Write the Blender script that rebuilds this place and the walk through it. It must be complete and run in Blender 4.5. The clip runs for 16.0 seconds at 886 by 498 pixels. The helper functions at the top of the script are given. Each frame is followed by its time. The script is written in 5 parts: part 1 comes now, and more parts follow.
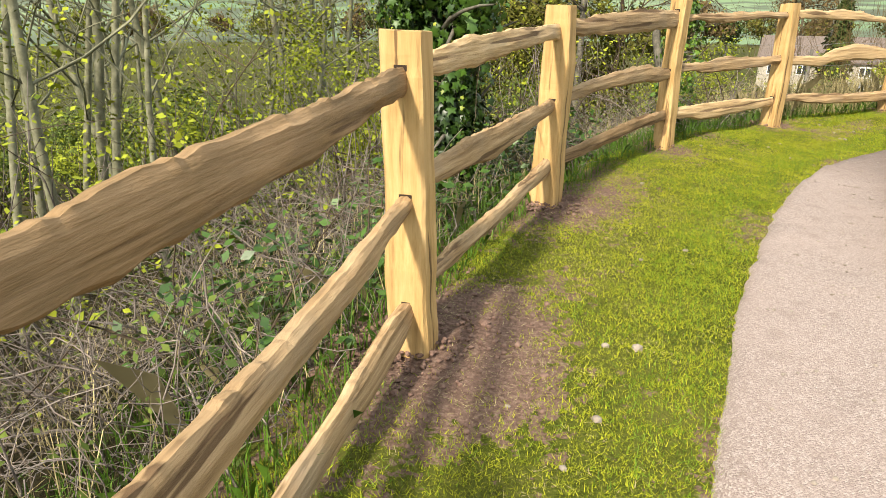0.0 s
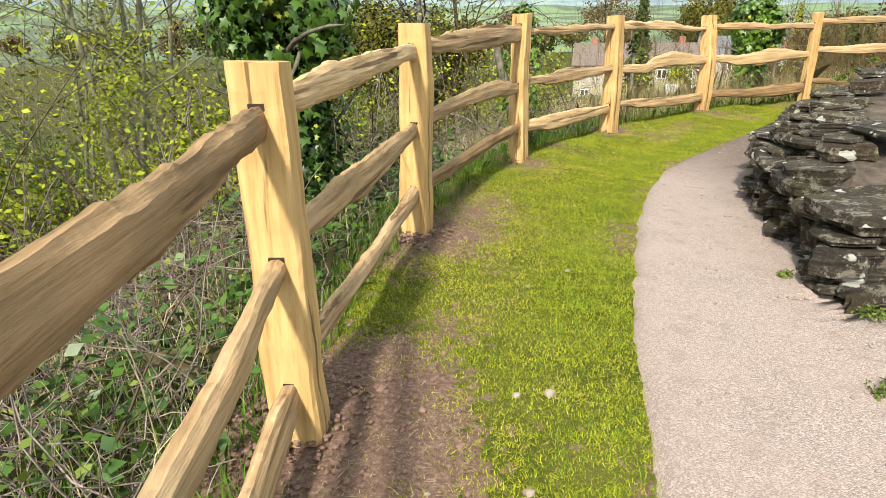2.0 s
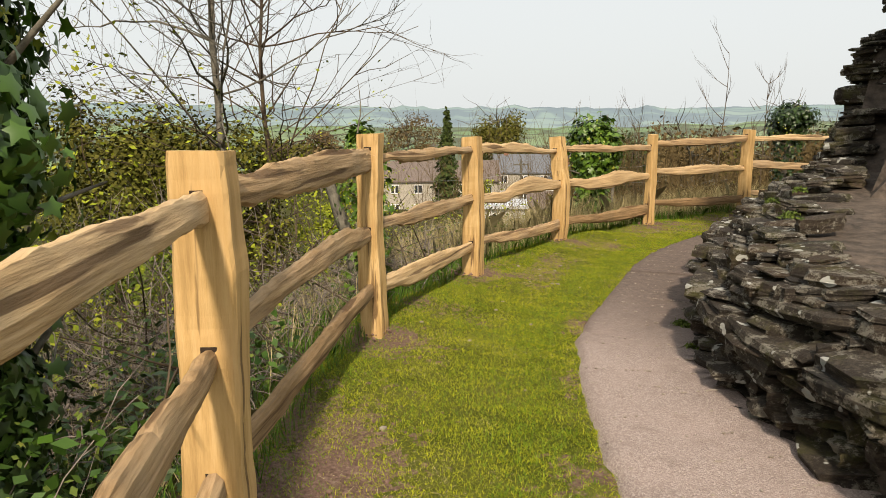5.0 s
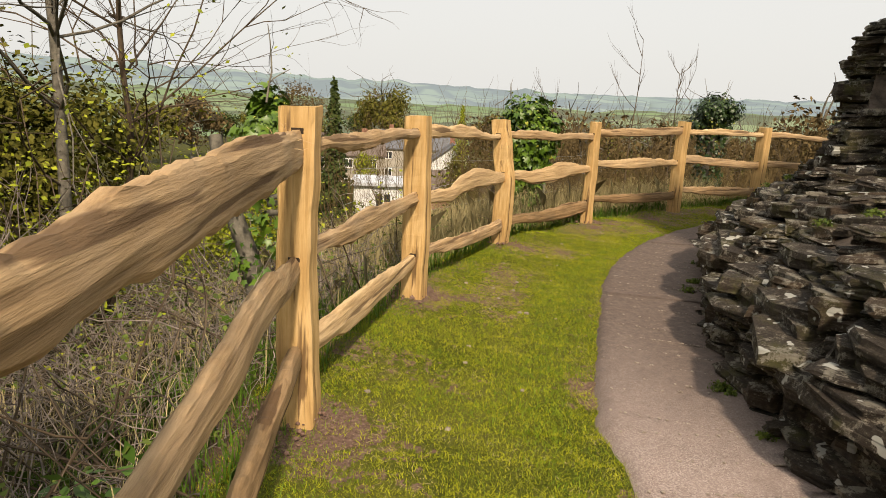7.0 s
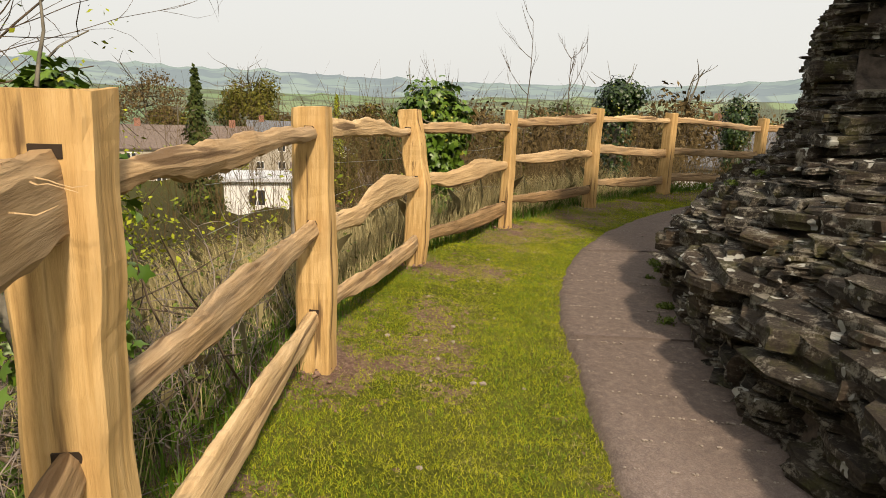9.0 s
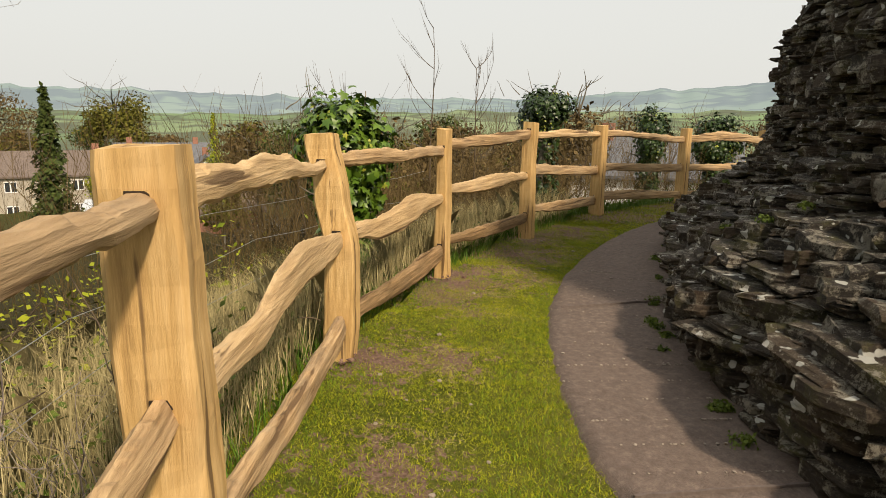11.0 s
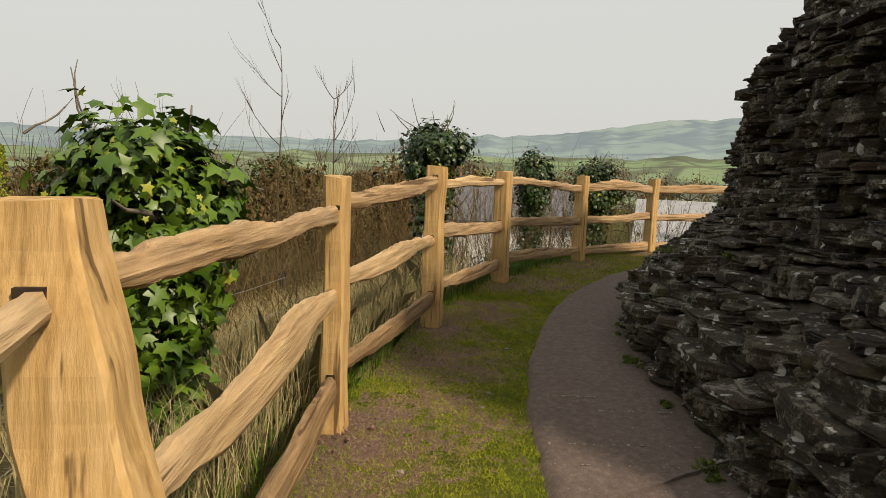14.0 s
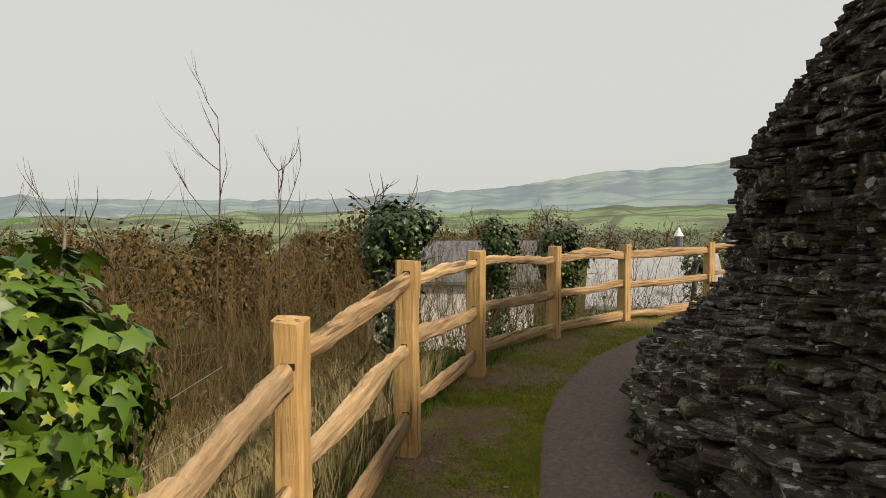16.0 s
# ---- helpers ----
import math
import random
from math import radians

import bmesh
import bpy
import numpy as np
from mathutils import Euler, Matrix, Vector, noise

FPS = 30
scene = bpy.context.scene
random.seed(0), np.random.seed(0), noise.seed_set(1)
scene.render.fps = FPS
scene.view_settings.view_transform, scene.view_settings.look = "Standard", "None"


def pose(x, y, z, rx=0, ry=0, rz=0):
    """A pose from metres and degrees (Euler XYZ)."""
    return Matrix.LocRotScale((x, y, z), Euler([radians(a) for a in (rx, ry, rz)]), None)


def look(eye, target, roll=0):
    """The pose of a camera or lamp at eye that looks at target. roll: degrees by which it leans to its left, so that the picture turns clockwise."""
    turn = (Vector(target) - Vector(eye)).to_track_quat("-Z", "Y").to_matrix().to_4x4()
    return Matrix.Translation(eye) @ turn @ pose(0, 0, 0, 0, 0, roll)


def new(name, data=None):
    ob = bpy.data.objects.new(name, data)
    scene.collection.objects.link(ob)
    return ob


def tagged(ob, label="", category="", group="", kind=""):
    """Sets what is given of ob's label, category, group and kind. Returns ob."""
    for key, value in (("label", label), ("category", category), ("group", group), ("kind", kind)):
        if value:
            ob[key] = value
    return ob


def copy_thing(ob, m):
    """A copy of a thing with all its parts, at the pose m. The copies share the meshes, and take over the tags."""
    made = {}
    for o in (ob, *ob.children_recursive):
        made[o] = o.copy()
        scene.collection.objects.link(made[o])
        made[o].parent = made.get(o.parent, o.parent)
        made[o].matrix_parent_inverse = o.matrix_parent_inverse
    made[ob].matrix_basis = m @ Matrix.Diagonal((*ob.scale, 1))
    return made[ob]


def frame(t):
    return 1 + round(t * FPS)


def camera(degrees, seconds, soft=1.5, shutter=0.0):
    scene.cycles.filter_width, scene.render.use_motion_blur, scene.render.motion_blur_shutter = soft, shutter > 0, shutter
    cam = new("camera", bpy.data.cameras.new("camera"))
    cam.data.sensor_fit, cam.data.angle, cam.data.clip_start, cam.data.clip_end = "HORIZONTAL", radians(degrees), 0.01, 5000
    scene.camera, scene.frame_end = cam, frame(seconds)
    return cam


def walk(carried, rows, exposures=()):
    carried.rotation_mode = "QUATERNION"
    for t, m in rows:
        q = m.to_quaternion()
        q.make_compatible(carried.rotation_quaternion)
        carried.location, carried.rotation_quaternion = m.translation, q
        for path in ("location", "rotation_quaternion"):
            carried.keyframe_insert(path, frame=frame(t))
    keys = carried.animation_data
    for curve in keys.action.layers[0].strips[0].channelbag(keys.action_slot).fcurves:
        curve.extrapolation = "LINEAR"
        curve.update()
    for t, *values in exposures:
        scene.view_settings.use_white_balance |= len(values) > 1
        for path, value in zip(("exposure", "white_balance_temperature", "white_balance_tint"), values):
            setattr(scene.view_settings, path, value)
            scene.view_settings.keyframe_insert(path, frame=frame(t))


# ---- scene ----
cam = camera(69.7, 16.0, soft=0.9)
PATH = [
    (0, (0.741, -0.72, 1.168), (0.444, 1.121, 0.444), 0.2),
    (0.5, (0.728, -0.671, 1.159), (0.444, 1.136, 0.35), -1.4),
    (1, (0.688, -0.645, 1.168), (0.537, 1.195, 0.398), -2.6),
    (1.5, (0.625, -0.555, 1.178), (0.649, 1.302, 0.437), -2.1),
    (2, (0.608, -0.405, 1.189), (0.773, 1.466, 0.5), -0.8),
    (2.5, (0.666, -0.159, 1.197), (0.897, 1.73, 0.583), 0.5),
    (3, (0.665, 0.087, 1.215), (0.909, 2.007, 0.711), 1.0),
    (3.5, (0.584, 0.42, 1.221), (1.027, 2.335, 0.854), 2.6),
    (4, (0.6, 0.7, 1.185), (1.16, 2.59, 0.846), 0.8),
    (4.2, (0.627, 0.819, 1.162), (1.223, 2.7, 0.838), 0.3),
    (6.3, (0.853, 2.23, 1.261), (1.765, 3.955, 0.822), 1.6),
    (6.5, (0.866, 2.357, 1.242), (1.789, 4.076, 0.801), 2.5),
    (7, (0.933, 2.729, 1.206), (2.001, 4.366, 0.781), 3.0),
    (7.5, (1.061, 2.999, 1.196), (2.211, 4.568, 0.729), 2.2),
    (8, (1.22, 3.263, 1.217), (2.4, 4.822, 0.794), 2.2),
    (8.5, (1.329, 3.571, 1.182), (2.591, 5.066, 0.764), 2.4),
    (9, (1.496, 3.871, 1.194), (2.854, 5.272, 0.752), 2.2),
    (9.2, (1.572, 3.992, 1.199), (2.96, 5.375, 0.798), 1.8),
    (11.3, (2.468, 5.217, 1.221), (4.065, 6.356, 0.831), 0.9),
    (11.5, (2.554, 5.31, 1.233), (4.155, 6.45, 0.861), 1.2),
    (12, (2.847, 5.639, 1.218), (4.533, 6.67, 0.911), 0.8),
    (12.5, (3.076, 5.85, 1.219), (4.794, 6.823, 0.896), 0.1),
    (13, (3.361, 6.075, 1.244), (5.098, 7.025, 0.958), 0.2),
    (13.5, (3.611, 6.319, 1.239), (5.387, 7.207, 1.004), 1.4),
    (14, (3.885, 6.507, 1.221), (5.732, 7.229, 0.966), 2.0),
    (14.5, (4.153, 6.661, 1.236), (6.019, 7.338, 0.988), 1.8),
    (15, (4.335, 6.817, 1.281), (6.222, 7.456, 1.103), 1.4),
    (15.5, (4.424, 6.876, 1.364), (6.336, 7.445, 1.227), 0.5),
    (16, (4.608, 6.961, 1.455), (6.521, 7.539, 1.375), -0.1),
]
EXPOSURES = [(0, 0.65, 6500, 8), (1.5, 0.7, 6400, 6), (2.5, 0.6, 6300, 6), (3, 0.46, 6300, 6), (3.5, 0.12, 6400, 8), (4.2, 0.06, 6600, 10), (6.5, 0.03, 7300, 15), (9, 0.03, 7300, 14), (11.3, -0.06, 7300, 13), (12.5, -0.18, 7300, 13), (14, -0.27, 7300, 13), (16, -0.28, 7200, 13)]
walk(cam, [(t, look(eye, target, roll)) for t, eye, target, roll in PATH], EXPOSURES)

# ---- world, sun, exposure ----
SUN_DIR = Vector((0.38, 0.92, -0.88)).normalized()
world = bpy.data.worlds.new("world")
scene.world = world
world.use_nodes = True
wn = world.node_tree.nodes
wl = world.node_tree.links
sky = wn.new("ShaderNodeTexSky")
sky.sky_type = "NISHITA"
sky.sun_disc = False
sky.sun_elevation = math.asin(-SUN_DIR.z)
sky.sun_rotation = math.atan2(-SUN_DIR.x, -SUN_DIR.y)
sky.air_density, sky.dust_density, sky.ozone_density = 1.0, 8.0, 1.0
haze = wn.new("ShaderNodeMix")
haze.data_type = "RGBA"
haze.inputs[0].default_value = 0.78
haze.inputs[7].default_value = (7.9, 8.55, 8.8, 1)
wl.new(sky.outputs[0], haze.inputs[6])
wl.new(haze.outputs[2], wn["Background"].inputs[0])
wn["Background"].inputs[1].default_value = 0.117
sun = new("sun", bpy.data.lights.new("sun", "SUN"))
sun.data.energy, sun.data.angle, sun.data.color = 4.8, radians(4.0), (1.0, 0.9, 0.75)
sun.matrix_world = look((0, 0, 30), Vector((0, 0, 30)) + SUN_DIR)


# ---- materials ----
def material(name, rough=0.8, spec=0.3):
    m = bpy.data.materials.new(name)
    m.use_nodes = True
    b = m.node_tree.nodes["Principled BSDF"]
    b.inputs["Roughness"].default_value = rough
    b.inputs["Specular IOR Level"].default_value = spec
    return m, m.node_tree, b


def node(nt, kind, **values):
    n = nt.nodes.new("ShaderNode" + kind)
    for key, value in values.items():
        n.inputs[key.replace("_", " ")].default_value = value
    return n


def coords(nt, scale=(1, 1, 1), world_space=False):
    m = node(nt, "Mapping", Scale=scale)
    if world_space:
        nt.links.new(node(nt, "NewGeometry").outputs["Position"], m.inputs[0])
    else:
        nt.links.new(node(nt, "TexCoord").outputs["Object"], m.inputs[0])
    return m.outputs[0]


def noise_tex(nt, vec, scale, detail=6, rough=0.6):
    n = node(nt, "TexNoise", Scale=scale, Detail=detail, Roughness=rough)
    nt.links.new(vec, n.inputs["Vector"])
    return n.outputs[0]


def ramp(nt, fac, *stops):
    r = nt.nodes.new("ShaderNodeValToRGB")
    while len(r.color_ramp.elements) < len(stops):
        r.color_ramp.elements.new(0.5)
    for e, (p, c) in zip(r.color_ramp.elements, stops):
        e.position, e.color = p, (*c, 1)
    nt.links.new(fac, r.inputs[0])
    return r.outputs[0]


def mix(nt, fac, a, b, blend="MIX"):
    m = nt.nodes.new("ShaderNodeMix")
    m.data_type, m.blend_type = "RGBA", blend
    for sock, v in ((m.inputs[0], fac), (m.inputs[6], a), (m.inputs[7], b)):
        if isinstance(v, (int, float)):
            sock.default_value = v
        elif isinstance(v, tuple):
            sock.default_value = (*v, 1)
        else:
            nt.links.new(v, sock)
    return m.outputs[2]


def bump(nt, b, height, strength=0.5, distance=0.01):
    n = node(nt, "Bump", Strength=strength, Distance=distance)
    nt.links.new(height, n.inputs["Height"])
    nt.links.new(n.outputs[0], b.inputs["Normal"])


def per_object(nt):
    return node(nt, "ObjectInfo").outputs["Random"]


def per_island(nt):
    return node(nt, "NewGeometry").outputs["Random Per Island"]


def oak(name, stretch, light, mid, dark, grey):
    m, nt, b = material(name, 0.8, 0.2)
    grain = noise_tex(nt, coords(nt, stretch), 1.0, 8, 0.65)
    broad = noise_tex(nt, coords(nt), 3.5, 4)
    c = ramp(nt, grain, (0.33, dark), (0.48, mid), (0.62, light))
    c = mix(nt, ramp(nt, broad, (0.45, (0, 0, 0)), (0.75, (0.75, 0.75, 0.75))), c, grey)
    c = mix(nt, ramp(nt, per_object(nt), (0, (0, 0, 0)), (1, (0.35, 0.35, 0.35))), c, mid)
    check = noise_tex(nt, coords(nt, tuple(k * 0.8 for k in stretch[:2]) + (stretch[2] * 0.45,) if stretch[2] < 10 else (1.1, 14, 26)), 1.0, 3, 0.5)
    c = mix(nt, ramp(nt, check, (0.345, (0.8, 0.8, 0.8)), (0.385, (0, 0, 0))), c, (0.09, 0.05, 0.025))
    knots = node(nt, "TexVoronoi", Scale=2.6)
    nt.links.new(coords(nt), knots.inputs["Vector"])
    c = mix(nt, ramp(nt, knots.outputs["Distance"], (0.02, (0.3, 0.3, 0.3)), (0.05, (0, 0, 0))), c, dark)
    nt.links.new(c, b.inputs["Base Color"])
    bump(nt, b, mix(nt, 0.4, grain, check), 0.8, 0.016 if stretch[2] < 10 else 0.024)
    return m


M_POST = oak("oak_post", (28, 28, 2.2), (0.6, 0.405, 0.19), (0.5, 0.32, 0.13), (0.3, 0.18, 0.07), (0.41, 0.255, 0.105))
M_RAIL = oak("oak_rail", (2.5, 30, 42), (0.55, 0.38, 0.21), (0.36, 0.235, 0.12), (0.13, 0.08, 0.04), (0.35, 0.27, 0.18))
M_RAIL_DARK = oak("oak_rail_bark_side", (2.5, 26, 36), (0.4, 0.26, 0.14), (0.26, 0.165, 0.08), (0.1, 0.06, 0.028), (0.2, 0.14, 0.08))
M_RAIL_PALE = oak("oak_rail_fresh_cleft", (2.5, 30, 42), (0.68, 0.49, 0.28), (0.5, 0.34, 0.175), (0.24, 0.15, 0.07), (0.42, 0.31, 0.19))


def ground_material():
    m, nt, b = material("turf_and_soil", 0.95, 0.1)
    p = coords(nt, (1, 1, 1), True)
    fine = noise_tex(nt, p, 60, 6, 0.7)
    broad = noise_tex(nt, p, 1.6, 5)
    green = ramp(nt, fine, (0.3, (0.025, 0.032, 0.004)), (0.55, (0.075, 0.09, 0.01)), (0.75, (0.19, 0.17, 0.05)))
    green = mix(nt, ramp(nt, broad, (0.4, (0, 0, 0)), (0.7, (0.6, 0.6, 0.6))), green, (0.15, 0.14, 0.035))
    soil = ramp(nt, fine, (0.3, (0.075, 0.045, 0.034)), (0.55, (0.18, 0.115, 0.088)), (0.8, (0.33, 0.25, 0.195)))
    att = nt.nodes.new("ShaderNodeAttribute")
    att.attribute_name = "soil"
    edge = node(nt, "Math")
    edge.operation = "MULTIPLY_ADD"
    edge.inputs[1].default_value = 1.3
    nt.links.new(noise_tex(nt, p, 14, 5, 0.7), edge.inputs[0])
    nt.links.new(att.outputs["Fac"], edge.inputs[2])
    c = mix(nt, ramp(nt, edge.outputs[0], (0.95, (0, 0, 0)), (1.12, (1, 1, 1))), green, soil)
    bank = nt.nodes.new("ShaderNodeAttribute")
    bank.attribute_name = "litter"
    litter = ramp(nt, fine, (0.3, (0.012, 0.01, 0.005)), (0.6, (0.04, 0.033, 0.014)), (0.8, (0.09, 0.075, 0.035)))
    c = mix(nt, bank.outputs["Fac"], c, litter)
    nt.links.new(c, b.inputs["Base Color"])
    bump(nt, b, fine, 0.8, 0.015)
    return m


def gravel_material():
    m, nt, b = material("pinkish_gravel", 0.9, 0.2)
    p = coords(nt, (1, 1, 1), True)
    v = node(nt, "TexVoronoi", Scale=210.0)
    nt.links.new(p, v.inputs["Vector"])
    chips = ramp(nt, v.outputs["Color"], (0.1, (0.2, 0.155, 0.137)), (0.5, (0.28, 0.22, 0.195)), (0.9, (0.42, 0.355, 0.32)))
    broad = noise_tex(nt, p, 2.2, 6, 0.65)
    c = mix(nt, ramp(nt, broad, (0.35, (0, 0, 0)), (0.75, (0.55, 0.55, 0.55))), chips, (0.34, 0.265, 0.235))
    c = mix(nt, ramp(nt, noise_tex(nt, p, 9, 4), (0.55, (0, 0, 0)), (0.75, (0.5, 0.5, 0.5))), c, (0.19, 0.145, 0.125))
    # older, browner surface further along, darkened as well for the wall's shade
    worn_shade = nt.nodes.new("ShaderNodeAttribute")
    worn_shade.attribute_name = "worn_shade"
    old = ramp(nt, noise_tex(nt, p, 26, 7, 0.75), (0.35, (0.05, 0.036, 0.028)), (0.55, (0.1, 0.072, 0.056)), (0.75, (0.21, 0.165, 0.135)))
    c = mix(nt, worn_shade.outputs["Fac"], c, mix(nt, 0.22, old, c))
    nt.links.new(c, b.inputs["Base Color"])
    h = node(nt, "Math")
    h.operation = "MULTIPLY_ADD"
    h.inputs[1].default_value = -0.6
    nt.links.new(v.outputs["Distance"], h.inputs[0])
    nt.links.new(noise_tex(nt, p, 30, 5), h.inputs[2])
    bump(nt, b, h.outputs[0], 0.6, 0.008)
    return m


def stone_material():
    m, nt, b = material("lichened_slate", 0.85, 0.3)
    p = coords(nt, (1, 1, 1), True)
    layers = noise_tex(nt, coords(nt, (5, 5, 75), True), 1.0, 8, 0.75)
    flakes = noise_tex(nt, p, 55, 7, 0.75)
    base = ramp(nt, mix(nt, 0.45, layers, flakes), (0.38, (0.007, 0.006, 0.005)), (0.5, (0.028, 0.024, 0.018)), (0.63, (0.15, 0.128, 0.095)))
    tint = mix(nt, 0.4, base, mix(nt, per_island(nt), (0.105, 0.062, 0.032), (0.025, 0.023, 0.021)))
    moss = ramp(nt, noise_tex(nt, p, 4, 7, 0.75), (0.52, (0, 0, 0)), (0.66, (0.75, 0.75, 0.75)))
    c = mix(nt, moss, tint, mix(nt, flakes, (0.03, 0.035, 0.008), (0.12, 0.11, 0.03)))
    lichen = ramp(nt, noise_tex(nt, p, 9, 8, 0.8), (0.525, (0, 0, 0)), (0.58, (0.8, 0.8, 0.8)))
    c = mix(nt, lichen, c, mix(nt, flakes, (0.09, 0.08, 0.055), (0.48, 0.44, 0.36)))
    white = ramp(nt, noise_tex(nt, p, 13, 2, 0.4), (0.665, (0, 0, 0)), (0.685, (0.9, 0.9, 0.9)))
    c = mix(nt, white, c, (0.55, 0.55, 0.5))
    nt.links.new(c, b.inputs["Base Color"])
    bump(nt, b, mix(nt, 0.5, layers, flakes), 1.0, 0.045)
    return m


def plain(name, dark, light, scale=8.0, rough=0.85, spec=0.3, relief=0.3, depth=0.01):
    m, nt, b = material(name, rough, spec)
    n = noise_tex(nt, coords(nt, (1, 1, 1), True), scale, 6, 0.65)
    nt.links.new(ramp(nt, n, (0.3, dark), (0.7, light)), b.inputs["Base Color"])
    bump(nt, b, n, relief, depth)
    return m


def leaf_material(name, dark, light, rough=0.45, spec=0.5):
    m, nt, b = material(name, rough, spec)
    c = mix(nt, per_island(nt), dark, light)
    c = mix(nt, ramp(nt, noise_tex(nt, coords(nt, (1, 1, 1), True), 6, 3), (0.35, (0, 0, 0)), (0.7, (0.6, 0.6, 0.6))), c, light)
    nt.links.new(c, b.inputs["Base Color"])
    b.inputs["Transmission Weight"].default_value = 0.0
    return m


M_GROUND = ground_material()
M_GRAVEL = gravel_material()
M_STONE = stone_material()
M_CORE = plain("earth_and_mortar", (0.03, 0.024, 0.019), (0.13, 0.1, 0.078), 14, relief=0.9, depth=0.03)

# ---- plan ----
POSTS = [(0.18, -0.56), (0.31, 1.29), (0.78, 3.1), (1.73, 4.91), (2.97, 6.19), (4.54, 7.3), (6.31, 7.96), (8.33, 8.32), (10.33, 8.37), (12.6, 7.93), (14.25, 7.11), (15.8, 5.8), (17.0, 4.2)]
POSTS = [Vector(p) for p in POSTS]
PATH_LEFT = [(0.95, -4), (1.0, -1.5), (1.08, 0.1), (1.24, 0.8), (1.32, 1.09), (1.46, 1.55), (1.66, 2.1), (1.87, 2.6), (2.15, 3.25), (2.46, 3.85), (2.84, 4.42), (3.3, 4.88), (3.94, 5.48), (4.45, 5.94), (5.08, 6.4), (5.8, 6.79), (6.7, 7.15), (7.5, 7.36), (8.78, 7.56), (9.95, 7.6), (11.2, 7.45), (11.66, 7.36), (13.3, 6.77), (14.3, 6.0), (15.2, 4.9), (16, 3.4)]
WALL_FOOT = [(3.1, -4), (3.0, -1.5), (2.8, 0.3), (2.5, 1.3), (2.38, 1.95), (2.52, 2.35), (2.72, 2.85), (3.0, 3.6), (3.36, 4.05), (3.82, 4.56), (4.23, 4.93), (4.68, 5.28), (5.1, 5.6), (5.65, 5.96), (6.25, 6.22), (7.05, 6.47), (7.95, 6.75), (8.95, 6.97), (10.1, 7.0), (11.1, 6.8), (12.3, 6.2), (13.3, 5.3), (14.1, 4.2), (14.6, 2.8)]


def smooth_line(points, step):
    """Evenly spaced points on a smooth line through the given ones."""
    p = [Vector(q) for q in points]
    fine = []
    for i in range(len(p) - 1):
        a, b, c, d = p[max(i - 1, 0)], p[i], p[i + 1], p[min(i + 2, len(p) - 1)]
        for j in range(24):
            t = j / 24
            fine.append(0.5 * (2 * b + (c - a) * t + (2 * a - 5 * b + 4 * c - d) * t * t + (3 * b - a - 3 * c + d) * t ** 3))
    fine.append(p[-1])
    out, gone = [fine[0]], 0.0
    for a, b in zip(fine, fine[1:]):
        length = (b - a).length
        while gone + length >= step and length > 1e-9:
            a = a + (b - a) * ((step - gone) / length)
            length, gone = (b - a).length, 0.0
            out.append(a)
        gone += length
    return out


FENCE = smooth_line([(-0.05, -4.5), (0.02, -2.5)] + [tuple(p) for p in POSTS] + [(18.2, 2.0), (18.6, -1.0), (17.5, -5.0)], 0.25)
FENCE_NP = np.array([tuple(p) for p in FENCE])
FENCE_T = np.gradient(FENCE_NP, axis=0)
FENCE_T /= np.linalg.norm(FENCE_T, axis=1)[:, None]


def outside(x, y):
    """Metres by which places lie beyond the fence (minus: on the path's side)."""
    x, y = np.atleast_1d(x), np.atleast_1d(y)
    d = np.empty(len(x))
    for i in range(0, len(x), 4000):
        dx = x[i:i + 4000, None] - FENCE_NP[None, :, 0]
        dy = y[i:i + 4000, None] - FENCE_NP[None, :, 1]
        k = np.argmin(dx * dx + dy * dy, axis=1)
        r = np.arange(len(k))
        side = FENCE_T[k, 0] * dy[r, k] - FENCE_T[k, 1] * dx[r, k]
        d[i:i + 4000] = np.sign(side) * np.sqrt(dx[r, k] ** 2 + dy[r, k] ** 2)
    return d


def waves(x, y):
    return np.sin(x * 3.1 + 1.7 * np.sin(y * 1.3)) * np.sin(y * 2.7 + 1.1 * np.sin(x * 1.9))


def ground_height(x, y):
    x, y = np.atleast_1d(np.asarray(x, float)), np.atleast_1d(np.asarray(y, float))
    o = outside(x, y)
    z = 0.012 * waves(x, y) + 0.008 * waves(x * 3.3, y * 3.1)
    z = z + 0.04 * np.exp(-(o / 0.25) ** 2) * (0.5 + 0.5 * waves(x * 1.7 + 2, y * 1.9))
    drop = np.interp(o, [-50, 0.25, 1.0, 3.0, 8.0, 20.0, 45.0, 90.0, 300.0, 5000.0], [0, 0, -0.2, -1.0, -2.6, -4.6, -6.8, -9.5, -14.0, -14.0])
    z = z + drop + np.where(o > 0.6, 0.1 * np.clip(o - 0.6, 0, 3) * waves(x * 0.6, y * 0.6), 0)
    return z


def ground_at(x, y):
    return float(ground_height(x, y)[0])


def soil_at(x, y):
    x, y = np.asarray(x, float), np.asarray(y, float)
    s = 0.25 + 0.17 * waves(x * 1.3 + 0.4, y * 1.1) + 0.1 * waves(x * 3.7, y * 3.3)
    for i, p in enumerate(POSTS):
        r = 0.47 if i in (1, 2) else 0.26
        s = s + (0.75 if i in (1, 2) else 0.5) * np.exp(-((x - p.x) ** 2 + (y - p.y) ** 2) / (2 * r * r * 0.45))
    s = s + 0.13 * np.clip((x - 4.5) / 3, 0, 1)
    o = outside(x, y)
    s = s - 0.22 * np.exp(-((o + 0.85) / 0.22) ** 2)
    s = np.where(o > 0.5, 0.12 + 0.12 * waves(x * 0.4, y * 0.4), s)
    return s


